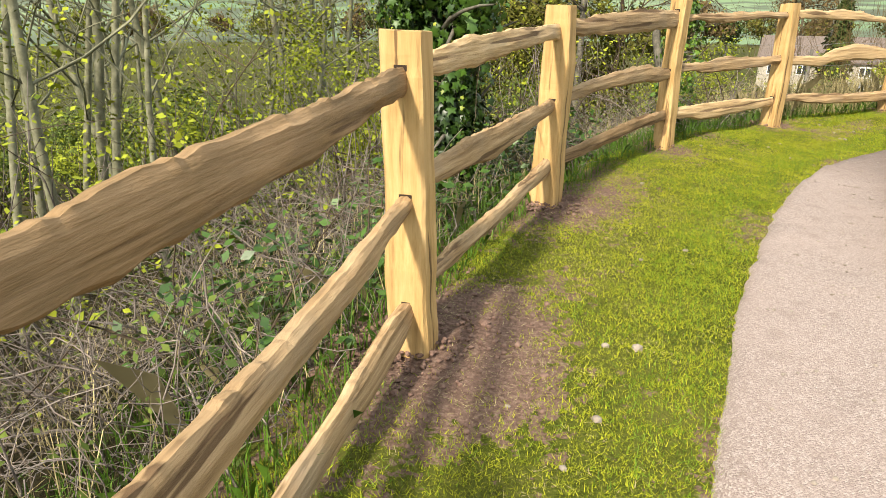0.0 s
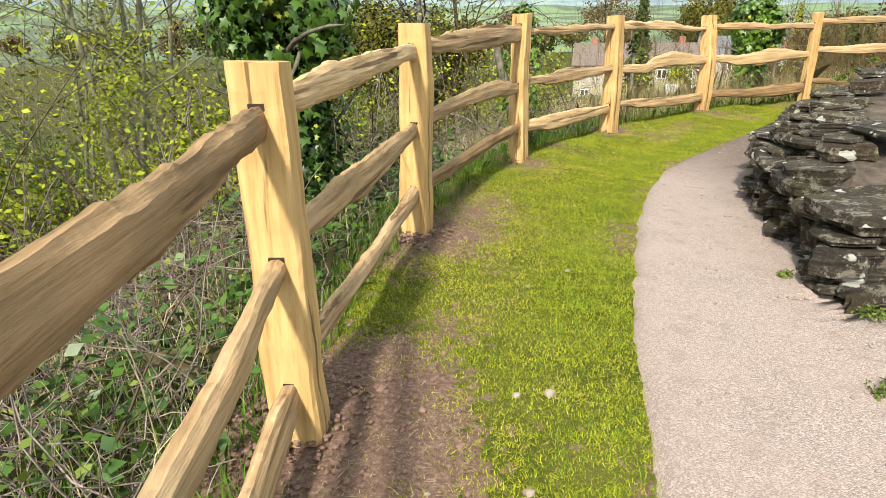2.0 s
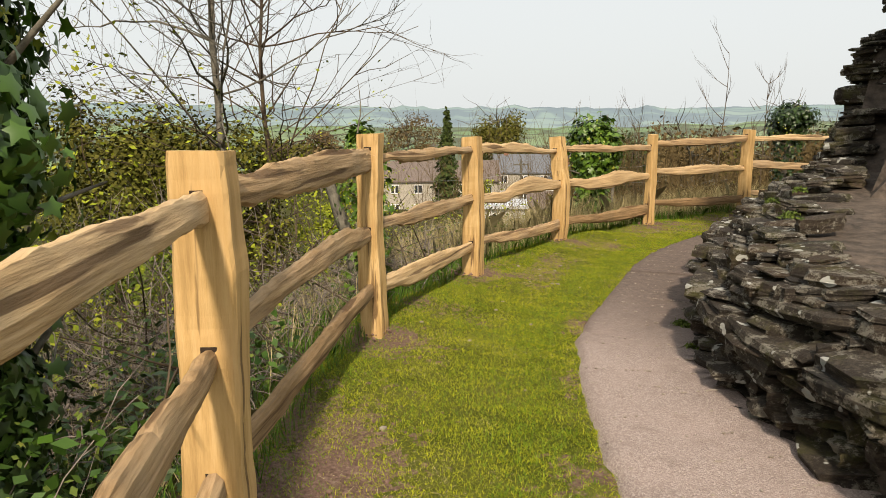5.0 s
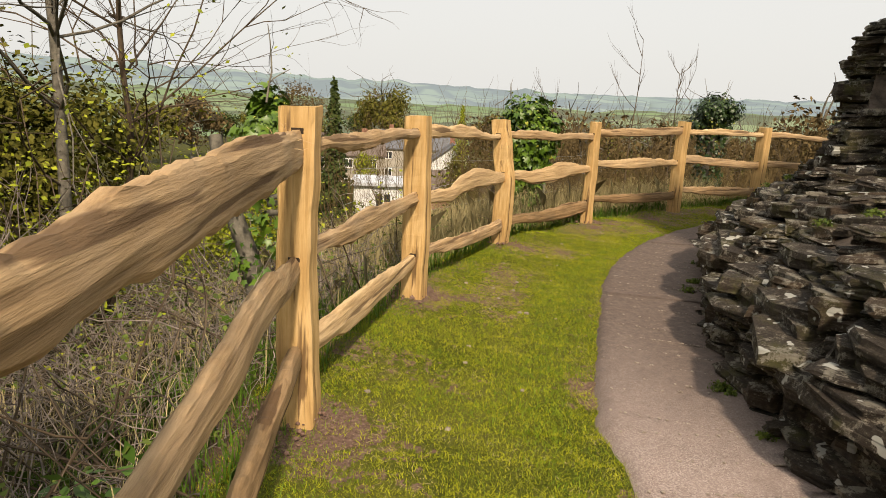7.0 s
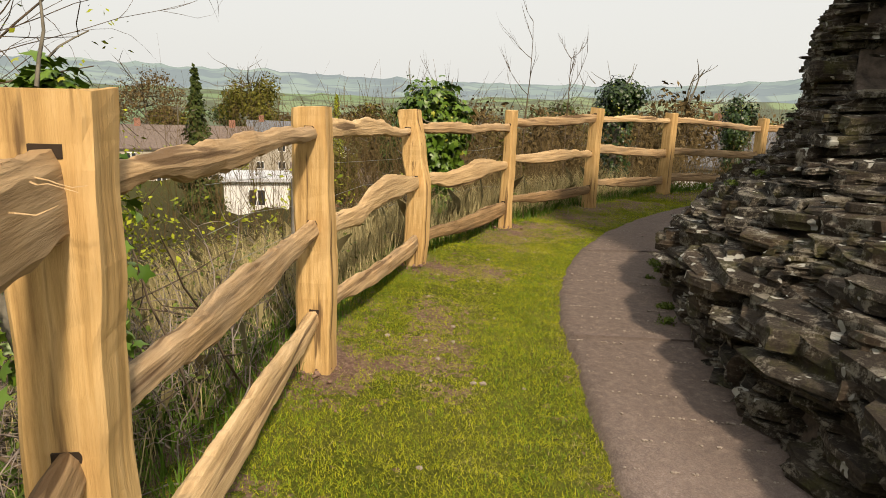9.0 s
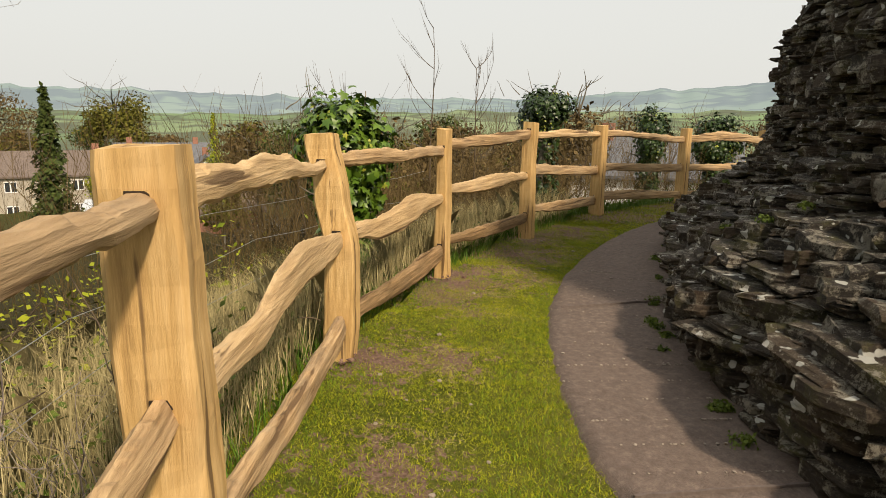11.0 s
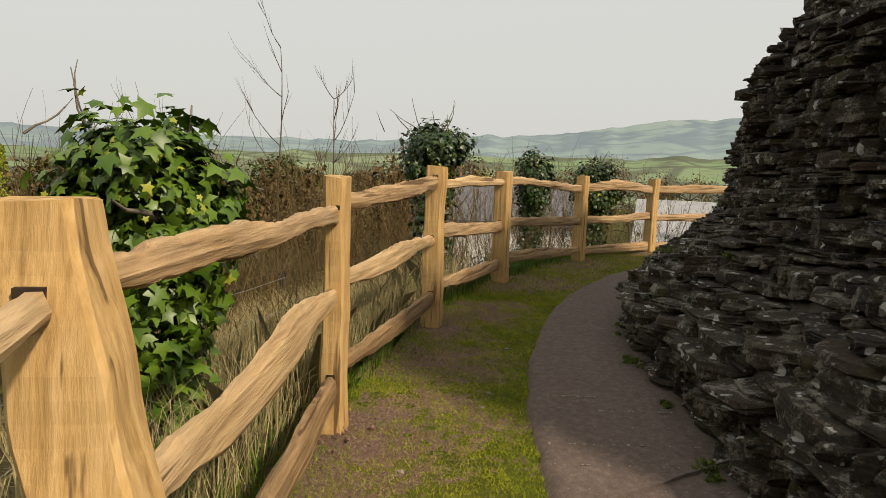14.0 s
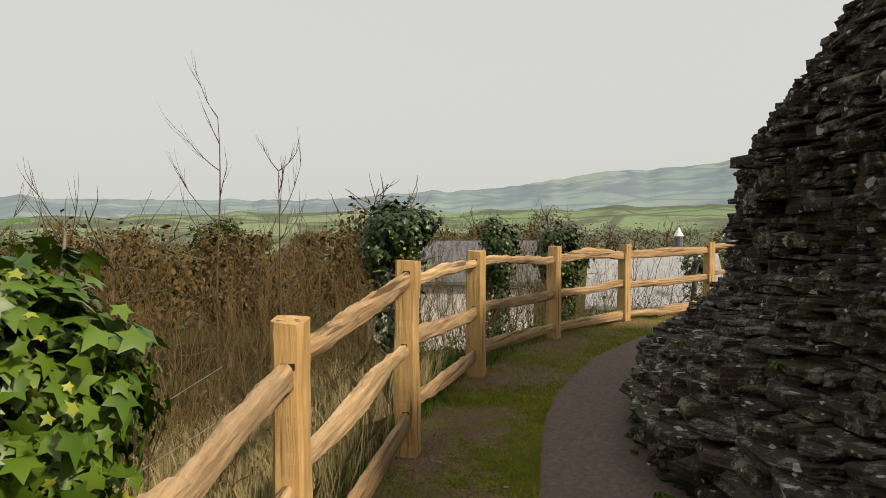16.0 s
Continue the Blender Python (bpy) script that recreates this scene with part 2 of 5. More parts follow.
def mesh_object(name, verts, faces, mat, parent=None, label="", smooth=False):
    me = bpy.data.meshes.new(name)
    me.from_pydata([tuple(v) for v in verts], [], faces)
    me.materials.append(mat)
    if smooth:
        me.shade_smooth()
    me.update()
    ob = new(name, me)
    if parent:
        ob.parent = parent
    if label:
        ob["label"] = label
    return ob


def part(name, bm, mat, parent=None, label="", smooth=False):
    me = bpy.data.meshes.new(name)
    bm.to_mesh(me)
    bm.free()
    me.materials.append(mat)
    if smooth:
        me.shade_smooth()
    ob = new(name, me)
    if parent:
        ob.parent = parent
    if label:
        ob["label"] = label
    return ob


def thing(name, place, label, category, group="", kind=""):
    ob = new(name)
    ob.location = place
    return tagged(ob, label, category, group, kind)


# ---- the ground ----
def build_ground():
    radii = list(np.arange(0.15, 13, 0.11))
    while radii[-1] < 4500:
        radii.append(radii[-1] * 1.07)
    sectors = 400
    cx, cy = 5.0, 4.5
    a = np.linspace(0, 2 * np.pi, sectors, endpoint=False)
    x = np.concatenate([[cx]] + [cx + r * np.cos(a) for r in radii])
    y = np.concatenate([[cy]] + [cy + r * np.sin(a) for r in radii])
    z = ground_height(x, y)
    faces = [(0, 1 + i, 1 + (i + 1) % sectors) for i in range(sectors)]
    for k in range(len(radii) - 1):
        o, n = 1 + k * sectors, 1 + (k + 1) * sectors
        faces += [(o + i, n + i, n + (i + 1) % sectors, o + (i + 1) % sectors) for i in range(sectors)]
    ob = mesh_object("ground", np.stack([x, y, z], 1), faces, M_GROUND, smooth=True)
    att = ob.data.attributes.new("soil", "FLOAT", "POINT")
    att.data.foreach_set("value", soil_at(x, y).astype(np.float32))
    o = outside(x, y)
    att = ob.data.attributes.new("litter", "FLOAT", "POINT")
    att.data.foreach_set("value", np.interp(o, [0.2, 0.5, 9.0, 30.0, 70.0, 260.0], [0, 1, 1, 0.85, 0.6, 0.4]).astype(np.float32))
    return tagged(ob, "short turf with bare soil patches on a castle mound", "ground", kind="structure")


build_ground()


def build_path():
    left, right = smooth_line(PATH_LEFT, 0.04), smooth_line(WALL_FOOT, 0.04)
    n = 620
    bm = bmesh.new()
    rows = []
    for i in range(n):
        f = i / (n - 1)
        a = left[int(f * (len(left) - 1))]
        b = right[min(range(max(0, int(f * len(right)) - 60), min(len(right), int(f * len(right)) + 60)), key=lambda j: (right[j] - a).length)]
        inward = (b - a).normalized()
        b = b + inward * 0.35
        a = a + inward * (0.02 * noise.noise(Vector((a.x * 6, a.y * 6, 0))) + 0.012 * noise.noise(Vector((a.x * 25, a.y * 25, 3))))
        row = []
        for j in range(13):
            t = (j / 12) ** 1.3
            p = a.lerp(b, t)
            z = 0.03 + 0.006 * noise.noise(Vector((p.x * 5, p.y * 5, 1))) - (0.05 if j == 0 else 0.0)
            row.append(bm.verts.new((p.x, p.y, z)))
        rows.append(row)
    for r, s in zip(rows, rows[1:]):
        for j in range(12):
            bm.faces.new((r[j], r[j + 1], s[j + 1], s[j]))
    bmesh.ops.recalc_face_normals(bm, faces=bm.faces)
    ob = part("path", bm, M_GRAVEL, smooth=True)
    x = np.array([v.co.x for v in ob.data.vertices])
    y = np.array([v.co.y for v in ob.data.vertices])
    # rises along the path: wear and wall shade together, put into the colour
    att = ob.data.attributes.new("worn_shade", "FLOAT", "POINT")
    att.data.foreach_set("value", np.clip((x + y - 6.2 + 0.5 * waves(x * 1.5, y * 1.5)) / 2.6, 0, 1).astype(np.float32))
    return tagged(ob, "narrow pinkish compacted gravel path beside the ruined wall", "path", kind="structure")


build_path()


# ---- the fence ----
def post_mesh(height, wide, deep, across, along, seed):
    """A cleft oak post: hewn shaft, wide across the fence and deep along it; its middle wanders by across and along (metres, from foot to top)."""
    bm = bmesh.new()
    rings = []
    levels = 44
    for k in range(levels):
        f = k / (levels - 1)
        z = -0.35 + f * (height + 0.35)
        up = max(0.0, z / height)
        bx, by = spread(along, up), spread(across, up)
        hw = deep / 2 + 0.008 * noise.noise(Vector((z * 2.2, seed, 0))) + 0.004 * noise.noise(Vector((z * 7, seed, 4)))
        hd = wide / 2 + 0.009 * noise.noise(Vector((z * 2.0, seed, 8))) + 0.004 * noise.noise(Vector((z * 8, seed, 12)))
        hw, hd = hw * (1.05 - 0.05 * up), hd * (1.06 - 0.08 * up)
        ring = []
        for n, (sx, sy) in enumerate(((1, -1), (1, 1), (-1, 1), (-1, -1))):
            c = 0.009 + 0.008 * abs(noise.noise(Vector((n * 3.1, z * 1.7, seed))))
            if k == levels - 1:
                c += 0.004
            corner = Vector((sx * hw, sy * hd, 0))
            a = corner - Vector((0, sy * c, 0))
            b = corner - Vector((sx * c, 0, 0))
            for q in ((a, b) if sx * sy > 0 else (b, a)):
                j = 0.006 * noise.noise(Vector((q.x * 30, q.y * 30 + seed, z * 5))) + 0.0025 * noise.noise(Vector((q.x * 60, q.y * 60, z * 21 + seed)))
                top = (0.010 * noise.noise(Vector((q.x * 11, q.y * 11, seed))) + 0.07 * q.y * math.sin(seed)) if k > levels - 3 else 0
                ring.append(bm.verts.new((q.x + bx + j, q.y + by + j, z + top)))
        rings.append(ring)
    for r, s in zip(rings, rings[1:]):
        for j in range(8):
            bm.faces.new((r[j], r[(j + 1) % 8], s[(j + 1) % 8], s[j]))
    inner = [bm.verts.new(v.co * 1.0 + (Vector((spread(along, 1), spread(across, 1), v.co.z + 0.004)) - v.co) * 0.14) for v in rings[-1]]
    for j in range(8):
        bm.faces.new((rings[-1][j], rings[-1][(j + 1) % 8], inner[(j + 1) % 8], inner[j]))
    bm.faces.new(inner)
    bmesh.ops.recalc_face_normals(bm, faces=bm.faces)
    return bm


def spread(values, f):
    x = f * (len(values) - 1)
    i = min(int(x), len(values) - 2)
    t = x - i
    t = t * t * (3 - 2 * t)
    return values[i] * (1 - t) + values[i + 1] * t


def rail_mesh(length, mids, depths, seed, thick=0.036, sides=(0, 0)):
    """A cleft rail along local x: its middle line and its depth change along it; hewn edges; ends thinned to tenons, set off sideways by sides."""
    bm = bmesh.new()
    n = 84
    rings = []
    for k in range(n):
        f = k / (n - 1)
        x = f * length
        zc, h = spread(mids, f), spread(depths, f) * 0.5
        end = min(1.0, min(f, 1 - f) * 9 + 0.45)
        t = thick * (0.62 + 0.38 * end) * (1 + 0.25 * noise.noise(Vector((x * 1.5, seed, 1)))) * 0.5 + 0.004
        top = h + 0.010 * noise.noise(Vector((x * 6, seed, 2))) + 0.007 * noise.noise(Vector((x * 17, seed, 3))) + 0.005 * noise.noise(Vector((x * 41, seed, 3)))
        low = -h + 0.010 * noise.noise(Vector((x * 5, seed, 5))) + 0.008 * noise.noise(Vector((x * 15, seed, 6))) + 0.004 * noise.noise(Vector((x * 37, seed, 6)))
        yc = 0.014 * noise.noise(Vector((x * 1.6, seed, 7))) * end + sides[0] + (sides[1] - sides[0]) * f
        outline = [(-0.35, 1.0), (0.45, 0.97), (0.95, 0.7), (1.05, 0.2), (0.95, -0.45), (0.5, -0.95), (-0.3, -1.0), (-0.85, -0.75), (-1.05, -0.1), (-0.8, 0.65)]
        ring = []
        for j, (oy, oz) in enumerate(outline):
            z = zc + (top * oz if oz > 0 else -low * oz)
            y = yc + oy * t + 0.008 * noise.noise(Vector((x * 3.5, j * 0.9, seed)))
            ring.append(bm.verts.new((x, y, z)))
        rings.append(ring)
    m = len(rings[0])
    for r, s in zip(rings, rings[1:]):
        for j in range(m):
            bm.faces.new((r[j], s[j], s[(j + 1) % m], r[(j + 1) % m]))
    bm.faces.new(rings[0])
    bm.faces.new(rings[-1])
    bmesh.ops.recalc_face_normals(bm, faces=bm.faces)
    return bm


# one bay after another, top, middle and bottom rail: heights of the middle line, then depths
BAYS = [
    (((0.9, 0.9, 0.902, 0.906, 0.911, 0.917, 0.934, 0.938), (0.093, 0.093, 0.115, 0.117, 0.112, 0.1, 0.091, 0.089)), ((0.495, 0.495, 0.49, 0.486, 0.488, 0.514, 0.539, 0.549), (0.139, 0.139, 0.129, 0.104, 0.095, 0.091, 0.067, 0.054)), ((0.143, 0.143, 0.143, 0.143, 0.144, 0.151, 0.16, 0.171), (0.096, 0.096, 0.096, 0.096, 0.103, 0.124, 0.117, 0.056))),
    (((0.966, 0.977, 0.992, 0.999, 1.01, 1.01, 1.02, 1.01), (0.06, 0.084, 0.12, 0.1, 0.096, 0.089, 0.085, 0.085)), ((0.601, 0.603, 0.605, 0.586, 0.598, 0.606, 0.611, 0.616), (0.073, 0.091, 0.128, 0.138, 0.124, 0.106, 0.083, 0.063)), ((0.224, 0.224, 0.229, 0.223, 0.223, 0.242, 0.25, 0.253), (0.05, 0.05, 0.066, 0.067, 0.075, 0.075, 0.09, 0.095))),
    (((1.05, 1.03, 1.04, 1.04, 1.05, 1.05, 1.05, 1.05), (0.094, 0.097, 0.123, 0.134, 0.157, 0.145, 0.133, 0.133)), ((0.64, 0.65, 0.67, 0.68, 0.68, 0.67, 0.64, 0.62), (0.08, 0.08, 0.085, 0.1, 0.115, 0.13, 0.115, 0.08)), ((0.27, 0.27, 0.28, 0.29, 0.3, 0.31, 0.3, 0.29), (0.07, 0.08, 0.085, 0.09, 0.09, 0.09, 0.085, 0.08))),
    (((1.05, 1.06, 1.05, 1.05, 1.06, 1.07, 1.06, 1.06), (0.062, 0.053, 0.074, 0.087, 0.072, 0.058, 0.052, 0.051)), ((0.667, 0.662, 0.649, 0.664, 0.651, 0.652, 0.654, 0.654), (0.061, 0.068, 0.093, 0.132, 0.11, 0.096, 0.083, 0.079)), ((0.297, 0.287, 0.267, 0.263, 0.267, 0.264, 0.258, 0.258), (0.082, 0.099, 0.135, 0.148, 0.132, 0.112, 0.089, 0.088))),
    (((1.06, 1.07, 1.06, 1.06, 1.05, 1.02, 1, 1), (0.068, 0.091, 0.084, 0.101, 0.093, 0.065, 0.05, 0.05)), ((0.644, 0.638, 0.618, 0.674, 0.696, 0.678, 0.657, 0.644), (0.076, 0.083, 0.103, 0.135, 0.168, 0.148, 0.107, 0.082)), ((0.282, 0.276, 0.251, 0.235, 0.22, 0.214, 0.208, 0.205), (0.07, 0.077, 0.102, 0.104, 0.105, 0.108, 0.112, 0.115))),
    (((1.02, 1.02, 1.02, 1.01, 0.998, 1.01, 1.01, 1), (0.053, 0.069, 0.084, 0.082, 0.069, 0.07, 0.072, 0.074)), ((0.658, 0.648, 0.613, 0.627, 0.65, 0.66, 0.647, 0.642), (0.077, 0.091, 0.13, 0.165, 0.196, 0.148, 0.094, 0.077)), ((0.235, 0.235, 0.214, 0.201, 0.199, 0.206, 0.213, 0.218), (0.091, 0.091, 0.101, 0.118, 0.141, 0.167, 0.146, 0.131))),
    (((1.05, 1.05, 1.06, 1.06, 1.07, 1.08, 1.1, 1.11), (0.074, 0.079, 0.093, 0.104, 0.112, 0.112, 0.101, 0.095)), ((0.698, 0.693, 0.684, 0.689, 0.691, 0.692, 0.682, 0.672), (0.073, 0.087, 0.117, 0.134, 0.126, 0.107, 0.086, 0.07)), ((0.296, 0.284, 0.263, 0.252, 0.242, 0.238, 0.234, 0.232), (0.062, 0.077, 0.106, 0.115, 0.122, 0.115, 0.108, 0.103))),
    (((1.09, 1.09, 1.1, 1.11, 1.1, 1.1, 1.09, 1.09), (0.068, 0.068, 0.082, 0.092, 0.093, 0.085, 0.067, 0.065)), ((0.726, 0.723, 0.701, 0.681, 0.665, 0.65, 0.634, 0.632), (0.116, 0.116, 0.118, 0.118, 0.117, 0.115, 0.114, 0.113)), ((0.31, 0.306, 0.287, 0.271, 0.26, 0.249, 0.237, 0.236), (0.083, 0.089, 0.111, 0.126, 0.122, 0.119, 0.116, 0.115))),
    (((1.1, 1.1, 1.09, 1.07, 1.05, 1.03, 1, 0.995), (0.092, 0.09, 0.08, 0.082, 0.091, 0.098, 0.102, 0.104)), ((0.66, 0.656, 0.638, 0.621, 0.607, 0.593, 0.579, 0.575), (0.096, 0.098, 0.106, 0.113, 0.114, 0.115, 0.116, 0.117)), ((0.278, 0.274, 0.257, 0.239, 0.216, 0.194, 0.171, 0.164), (0.115, 0.118, 0.131, 0.141, 0.127, 0.114, 0.101, 0.096))),
    (((1.01, 1.02, 1.04, 1.06, 1.05, 1.03, 0.996, 0.985), (0.108, 0.113, 0.132, 0.151, 0.146, 0.136, 0.113, 0.106)), ((0.567, 0.565, 0.561, 0.557, 0.565, 0.575, 0.584, 0.587), (0.107, 0.107, 0.107, 0.106, 0.109, 0.111, 0.114, 0.115)), ((0.143, 0.142, 0.138, 0.135, 0.13, 0.125, 0.12, 0.118), (0.108, 0.112, 0.121, 0.13, 0.134, 0.138, 0.141, 0.143))),
    (((0.991, 0.995, 1, 1.01, 1.01, 1.01, 1.01, 1.01), (0.108, 0.115, 0.13, 0.144, 0.142, 0.133, 0.124, 0.119)), ((0.555, 0.554, 0.553, 0.552, 0.558, 0.566, 0.575, 0.581), (0.092, 0.097, 0.109, 0.12, 0.119, 0.113, 0.107, 0.103)), ((0.121, 0.119, 0.116, 0.112, 0.117, 0.126, 0.136, 0.138), (0.079, 0.09, 0.118, 0.145, 0.156, 0.159, 0.161, 0.162))),
    (((1.08, 1.08, 1.08, 1.08, 1.08, 1.08, 1.08, 1.08), (0.09, 0.09, 0.09, 0.09, 0.09, 0.09, 0.09, 0.09)), ((0.652, 0.652, 0.652, 0.652, 0.652, 0.652, 0.652, 0.652), (0.082, 0.082, 0.082, 0.082, 0.082, 0.082, 0.082, 0.082)), ((0.204, 0.204, 0.204, 0.204, 0.204, 0.204, 0.204, 0.204), (0.078, 0.078, 0.078, 0.078, 0.078, 0.078, 0.078, 0.078))),
]
HEIGHTS = [1.09, 1.085, 1.155, 1.195, 1.165, 1.15, 1.165, 1.225, 1.2, 1.17, 1.15, 1.15, 1.15]
# width across the fence and depth along it, then the wander across and along
POST_SHAPES = [
    (0.14, 0.13, (0, 0, 0, 0, 0), (0, 0, 0, 0, 0)),
    (0.14, 0.12, (-0.012, 0.0, 0.005, 0.012, 0.02), (-0.03, -0.02, 0.0, 0.01, 0.02)),
    (0.15, 0.13, (0.015, 0.008, 0.0, -0.004, 0.0), (-0.02, -0.01, 0.0, 0.01, 0.01)),
    (0.125, 0.13, (-0.008, 0.004, 0.012, 0.004, 0.0), (0, 0.01, 0.015, 0.01, 0.02)),
    (0.15, 0.13, (0.0, -0.008, -0.006, 0.004, 0.006), (0.0, 0.0, 0.01, 0.0, -0.01)),
    (0.145, 0.13, (0.012, -0.006, -0.012, 0.05, 0.11), (0, 0, 0.005, 0.045, 0.09)),
    (0.095, 0.12, (0.0, 0.006, 0.0, -0.004, 0.0), (0, 0, 0.008, 0, 0)),
    (0.135, 0.13, (0.0, 0.0, 0.006, 0.0, -0.01), (0, 0, 0, 0, 0)),
    (0.155, 0.14, (0.0, 0.004, 0.0, 0.004, 0.0), (0, 0, 0, 0, 0)),
    (0.145, 0.13, (0.0, 0.0, -0.005, 0.0, -0.012), (0, 0, 0, 0, 0)),
    (0.145, 0.13, (0.0, 0.004, 0.0, 0.0, -0.01), (0, 0, 0, 0, 0)),
    (0.145, 0.13, (0, 0, 0, 0, 0), (0, 0, 0, 0, 0)),
    (0.145, 0.13, (0, 0, 0, 0, 0), (0, 0, 0, 0, 0)),
]
# near-black colour that stands in for the shade inside the mortises
M_SLOT_SHADE = plain("painted_mortise_shade", (0.02, 0.013, 0.008), (0.04, 0.025, 0.015), 20)


WOODS = {(0, 0): M_RAIL_DARK, (2, 2): M_RAIL_DARK, (5, 2): M_RAIL_DARK, (6, 2): M_RAIL_DARK, (1, 0): M_RAIL_PALE, (4, 0): M_RAIL_PALE, (4, 1): M_RAIL_PALE, (5, 1): M_RAIL_PALE, (6, 1): M_RAIL_PALE, (7, 0): M_RAIL_PALE, (3, 2): M_RAIL_PALE}


def build_fence():
    fence = thing("fence", (POSTS[0].x, POSTS[0].y, 0), "three-rail post-and-rail fence of fresh cleft oak, curving along the grass edge", "fence")
    base = Matrix.Translation(fence.location).inverted()
    for i, p in enumerate(POSTS):
        a, b = POSTS[max(i - 1, 0)], POSTS[min(i + 1, len(POSTS) - 1)]
        turn = math.degrees(math.atan2(b.y - a.y, b.x - a.x))
        ob = part("post", post_mesh(HEIGHTS[i], *POST_SHAPES[i], i * 7.3 + 1), M_POST, fence)
        ob.matrix_local = base @ pose(p.x, p.y, 0, 0, 0, turn)
        if i == 5:
            ob["label"] = "crooked oak post bent at its middle"
        if i < len(BAYS):
            q = POSTS[i + 1]
            along = math.degrees(math.atan2(q.y - p.y, q.x - p.x))
            for j, (mids, depths) in enumerate(BAYS[i]):
                sides = [spread(POST_SHAPES[k][2], min(1.0, z / HEIGHTS[k])) for k, z in ((i, mids[0]), (i + 1, mids[-1]))]
                rail = part("rail", rail_mesh((q - p).length, mids, depths, i * 3.7 + j * 1.3, (0.045, 0.042, 0.05)[j], sides), WOODS.get((i, j), M_RAIL), fence)
                rail.matrix_local = base @ pose(p.x, p.y, 0, 0, 0, along)
                _, deep, across, lengthways = POST_SHAPES[i + 1]
                z = mids[-1] + depths[-1] * 0.5
                up = min(1.0, z / HEIGHTS[i + 1])
                d = (q - p).normalized()
                place = q - d * (deep / 2 - 0.004 - spread(lengthways, up)) + Vector((-d.y, d.x)) * spread(across, up)
                # no hole is cut: a dark box paints the shaded gap over the rail
                bm = bmesh.new()
                bmesh.ops.create_cube(bm, size=1, matrix=Matrix.Diagonal((0.014, 0.042, 0.02, 1)))
                slot = part("mortise", bm, M_SLOT_SHADE, fence)
                slot.matrix_local = base @ pose(place.x, place.y, z - 0.004, 0, 0, along)
    return fence


build_fence()


def bark_burr():
    """Dark burrs of bark left down one edge of a post."""
    rnd = random.Random(17)
    p = POSTS[4]
    fence = bpy.data.objects["fence"]
    mat = plain("dark_bark_burr", (0.05, 0.025, 0.015), (0.2, 0.1, 0.055), 40)
    for i in range(9):
        bm = bmesh.new()
        bmesh.ops.create_icosphere(bm, subdivisions=2, radius=rnd.uniform(0.012, 0.022))
        for v in bm.verts:
            v.co *= rnd.uniform(0.75, 1.2)
            v.co.z *= 1.7
        ob = part("burr", bm, mat, fence)
        ob.location = (p.x + 0.09 + rnd.uniform(-0.012, 0.012) - fence.location.x, p.y + 0.03 + rnd.uniform(-0.015, 0.015) - fence.location.y, 0.74 + i * 0.036)


bark_burr()


def splinters():
    """Torn fibres standing off the end of one top rail."""
    rnd = random.Random(19)
    fence = bpy.data.objects["fence"]
    a, b = POSTS[2], POSTS[3]
    d = (b - a).normalized()
    for i in range(16):
        p = b - d * rnd.uniform(0.1, 0.42)
        start = Vector((p.x, p.y, 1.075 + rnd.uniform(-0.015, 0.02))) - fence.location
        pts = [start]
        way = Vector((rnd.gauss(0, 0.7) - d.x, rnd.gauss(0, 0.7) - d.y, rnd.uniform(0.2, 1.0))).normalized()
        for _ in range(6):
            way = (way + Vector((rnd.gauss(0, 0.4), rnd.gauss(0, 0.4), rnd.gauss(-0.12, 0.3)))).normalized()
            pts.append(pts[-1] + way * rnd.uniform(0.008, 0.02))
        bm = bmesh.new()
        rings = []
        for k, q in enumerate(pts):
            r = 0.0022 * (1 - k / 8)
            rings.append([bm.verts.new(q + Vector((r * math.cos(t), r * math.sin(t), 0.6 * r * math.sin(t)))) for t in (0, 2.1, 4.2)])
        for u, v in zip(rings, rings[1:]):
            for k in range(3):
                bm.faces.new((u[k], u[(k + 1) % 3], v[(k + 1) % 3], v[k]))
        part("splinter", bm, M_RAIL_PALE, fence)


splinters()

# ---- the ruined wall ----
FOOT = smooth_line(WALL_FOOT, 0.05)
PROFILE_D = [0.0, 0.03, 0.09, 0.22, 0.37, 0.56, 0.74, 0.8, 0.84, 0.88, 1.08, 1.33, 1.5, 1.75, 2.4]
PROFILE_Z = [0.0, 0.32, 0.42, 0.54, 0.66, 0.8, 0.95, 1.1, 1.4, 1.95, 2.3, 2.6, 2.9, 3.3, 4.4]


def foot(s):
    i = max(0, min(int(s / 0.05), len(FOOT) - 2))
    t = (FOOT[i + 1] - FOOT[max(i - 1, 0)]).normalized()
    return FOOT[i], t, Vector((t.y, -t.x))


def wall_cap(s):
    return float(np.interp(s, [0, 5.9, 6.3, 7.2, 9.0, 10.5, 11.1, 11.8, 12.6, 24], [0.0, 0.05, 0.4, 0.6, 0.74, 0.95, 1.5, 2.7, 4.2, 4.4]))


def wall_depth(z):
    """How far the face stands back at a height."""
    return float(np.interp(z, PROFILE_Z, PROFILE_D))


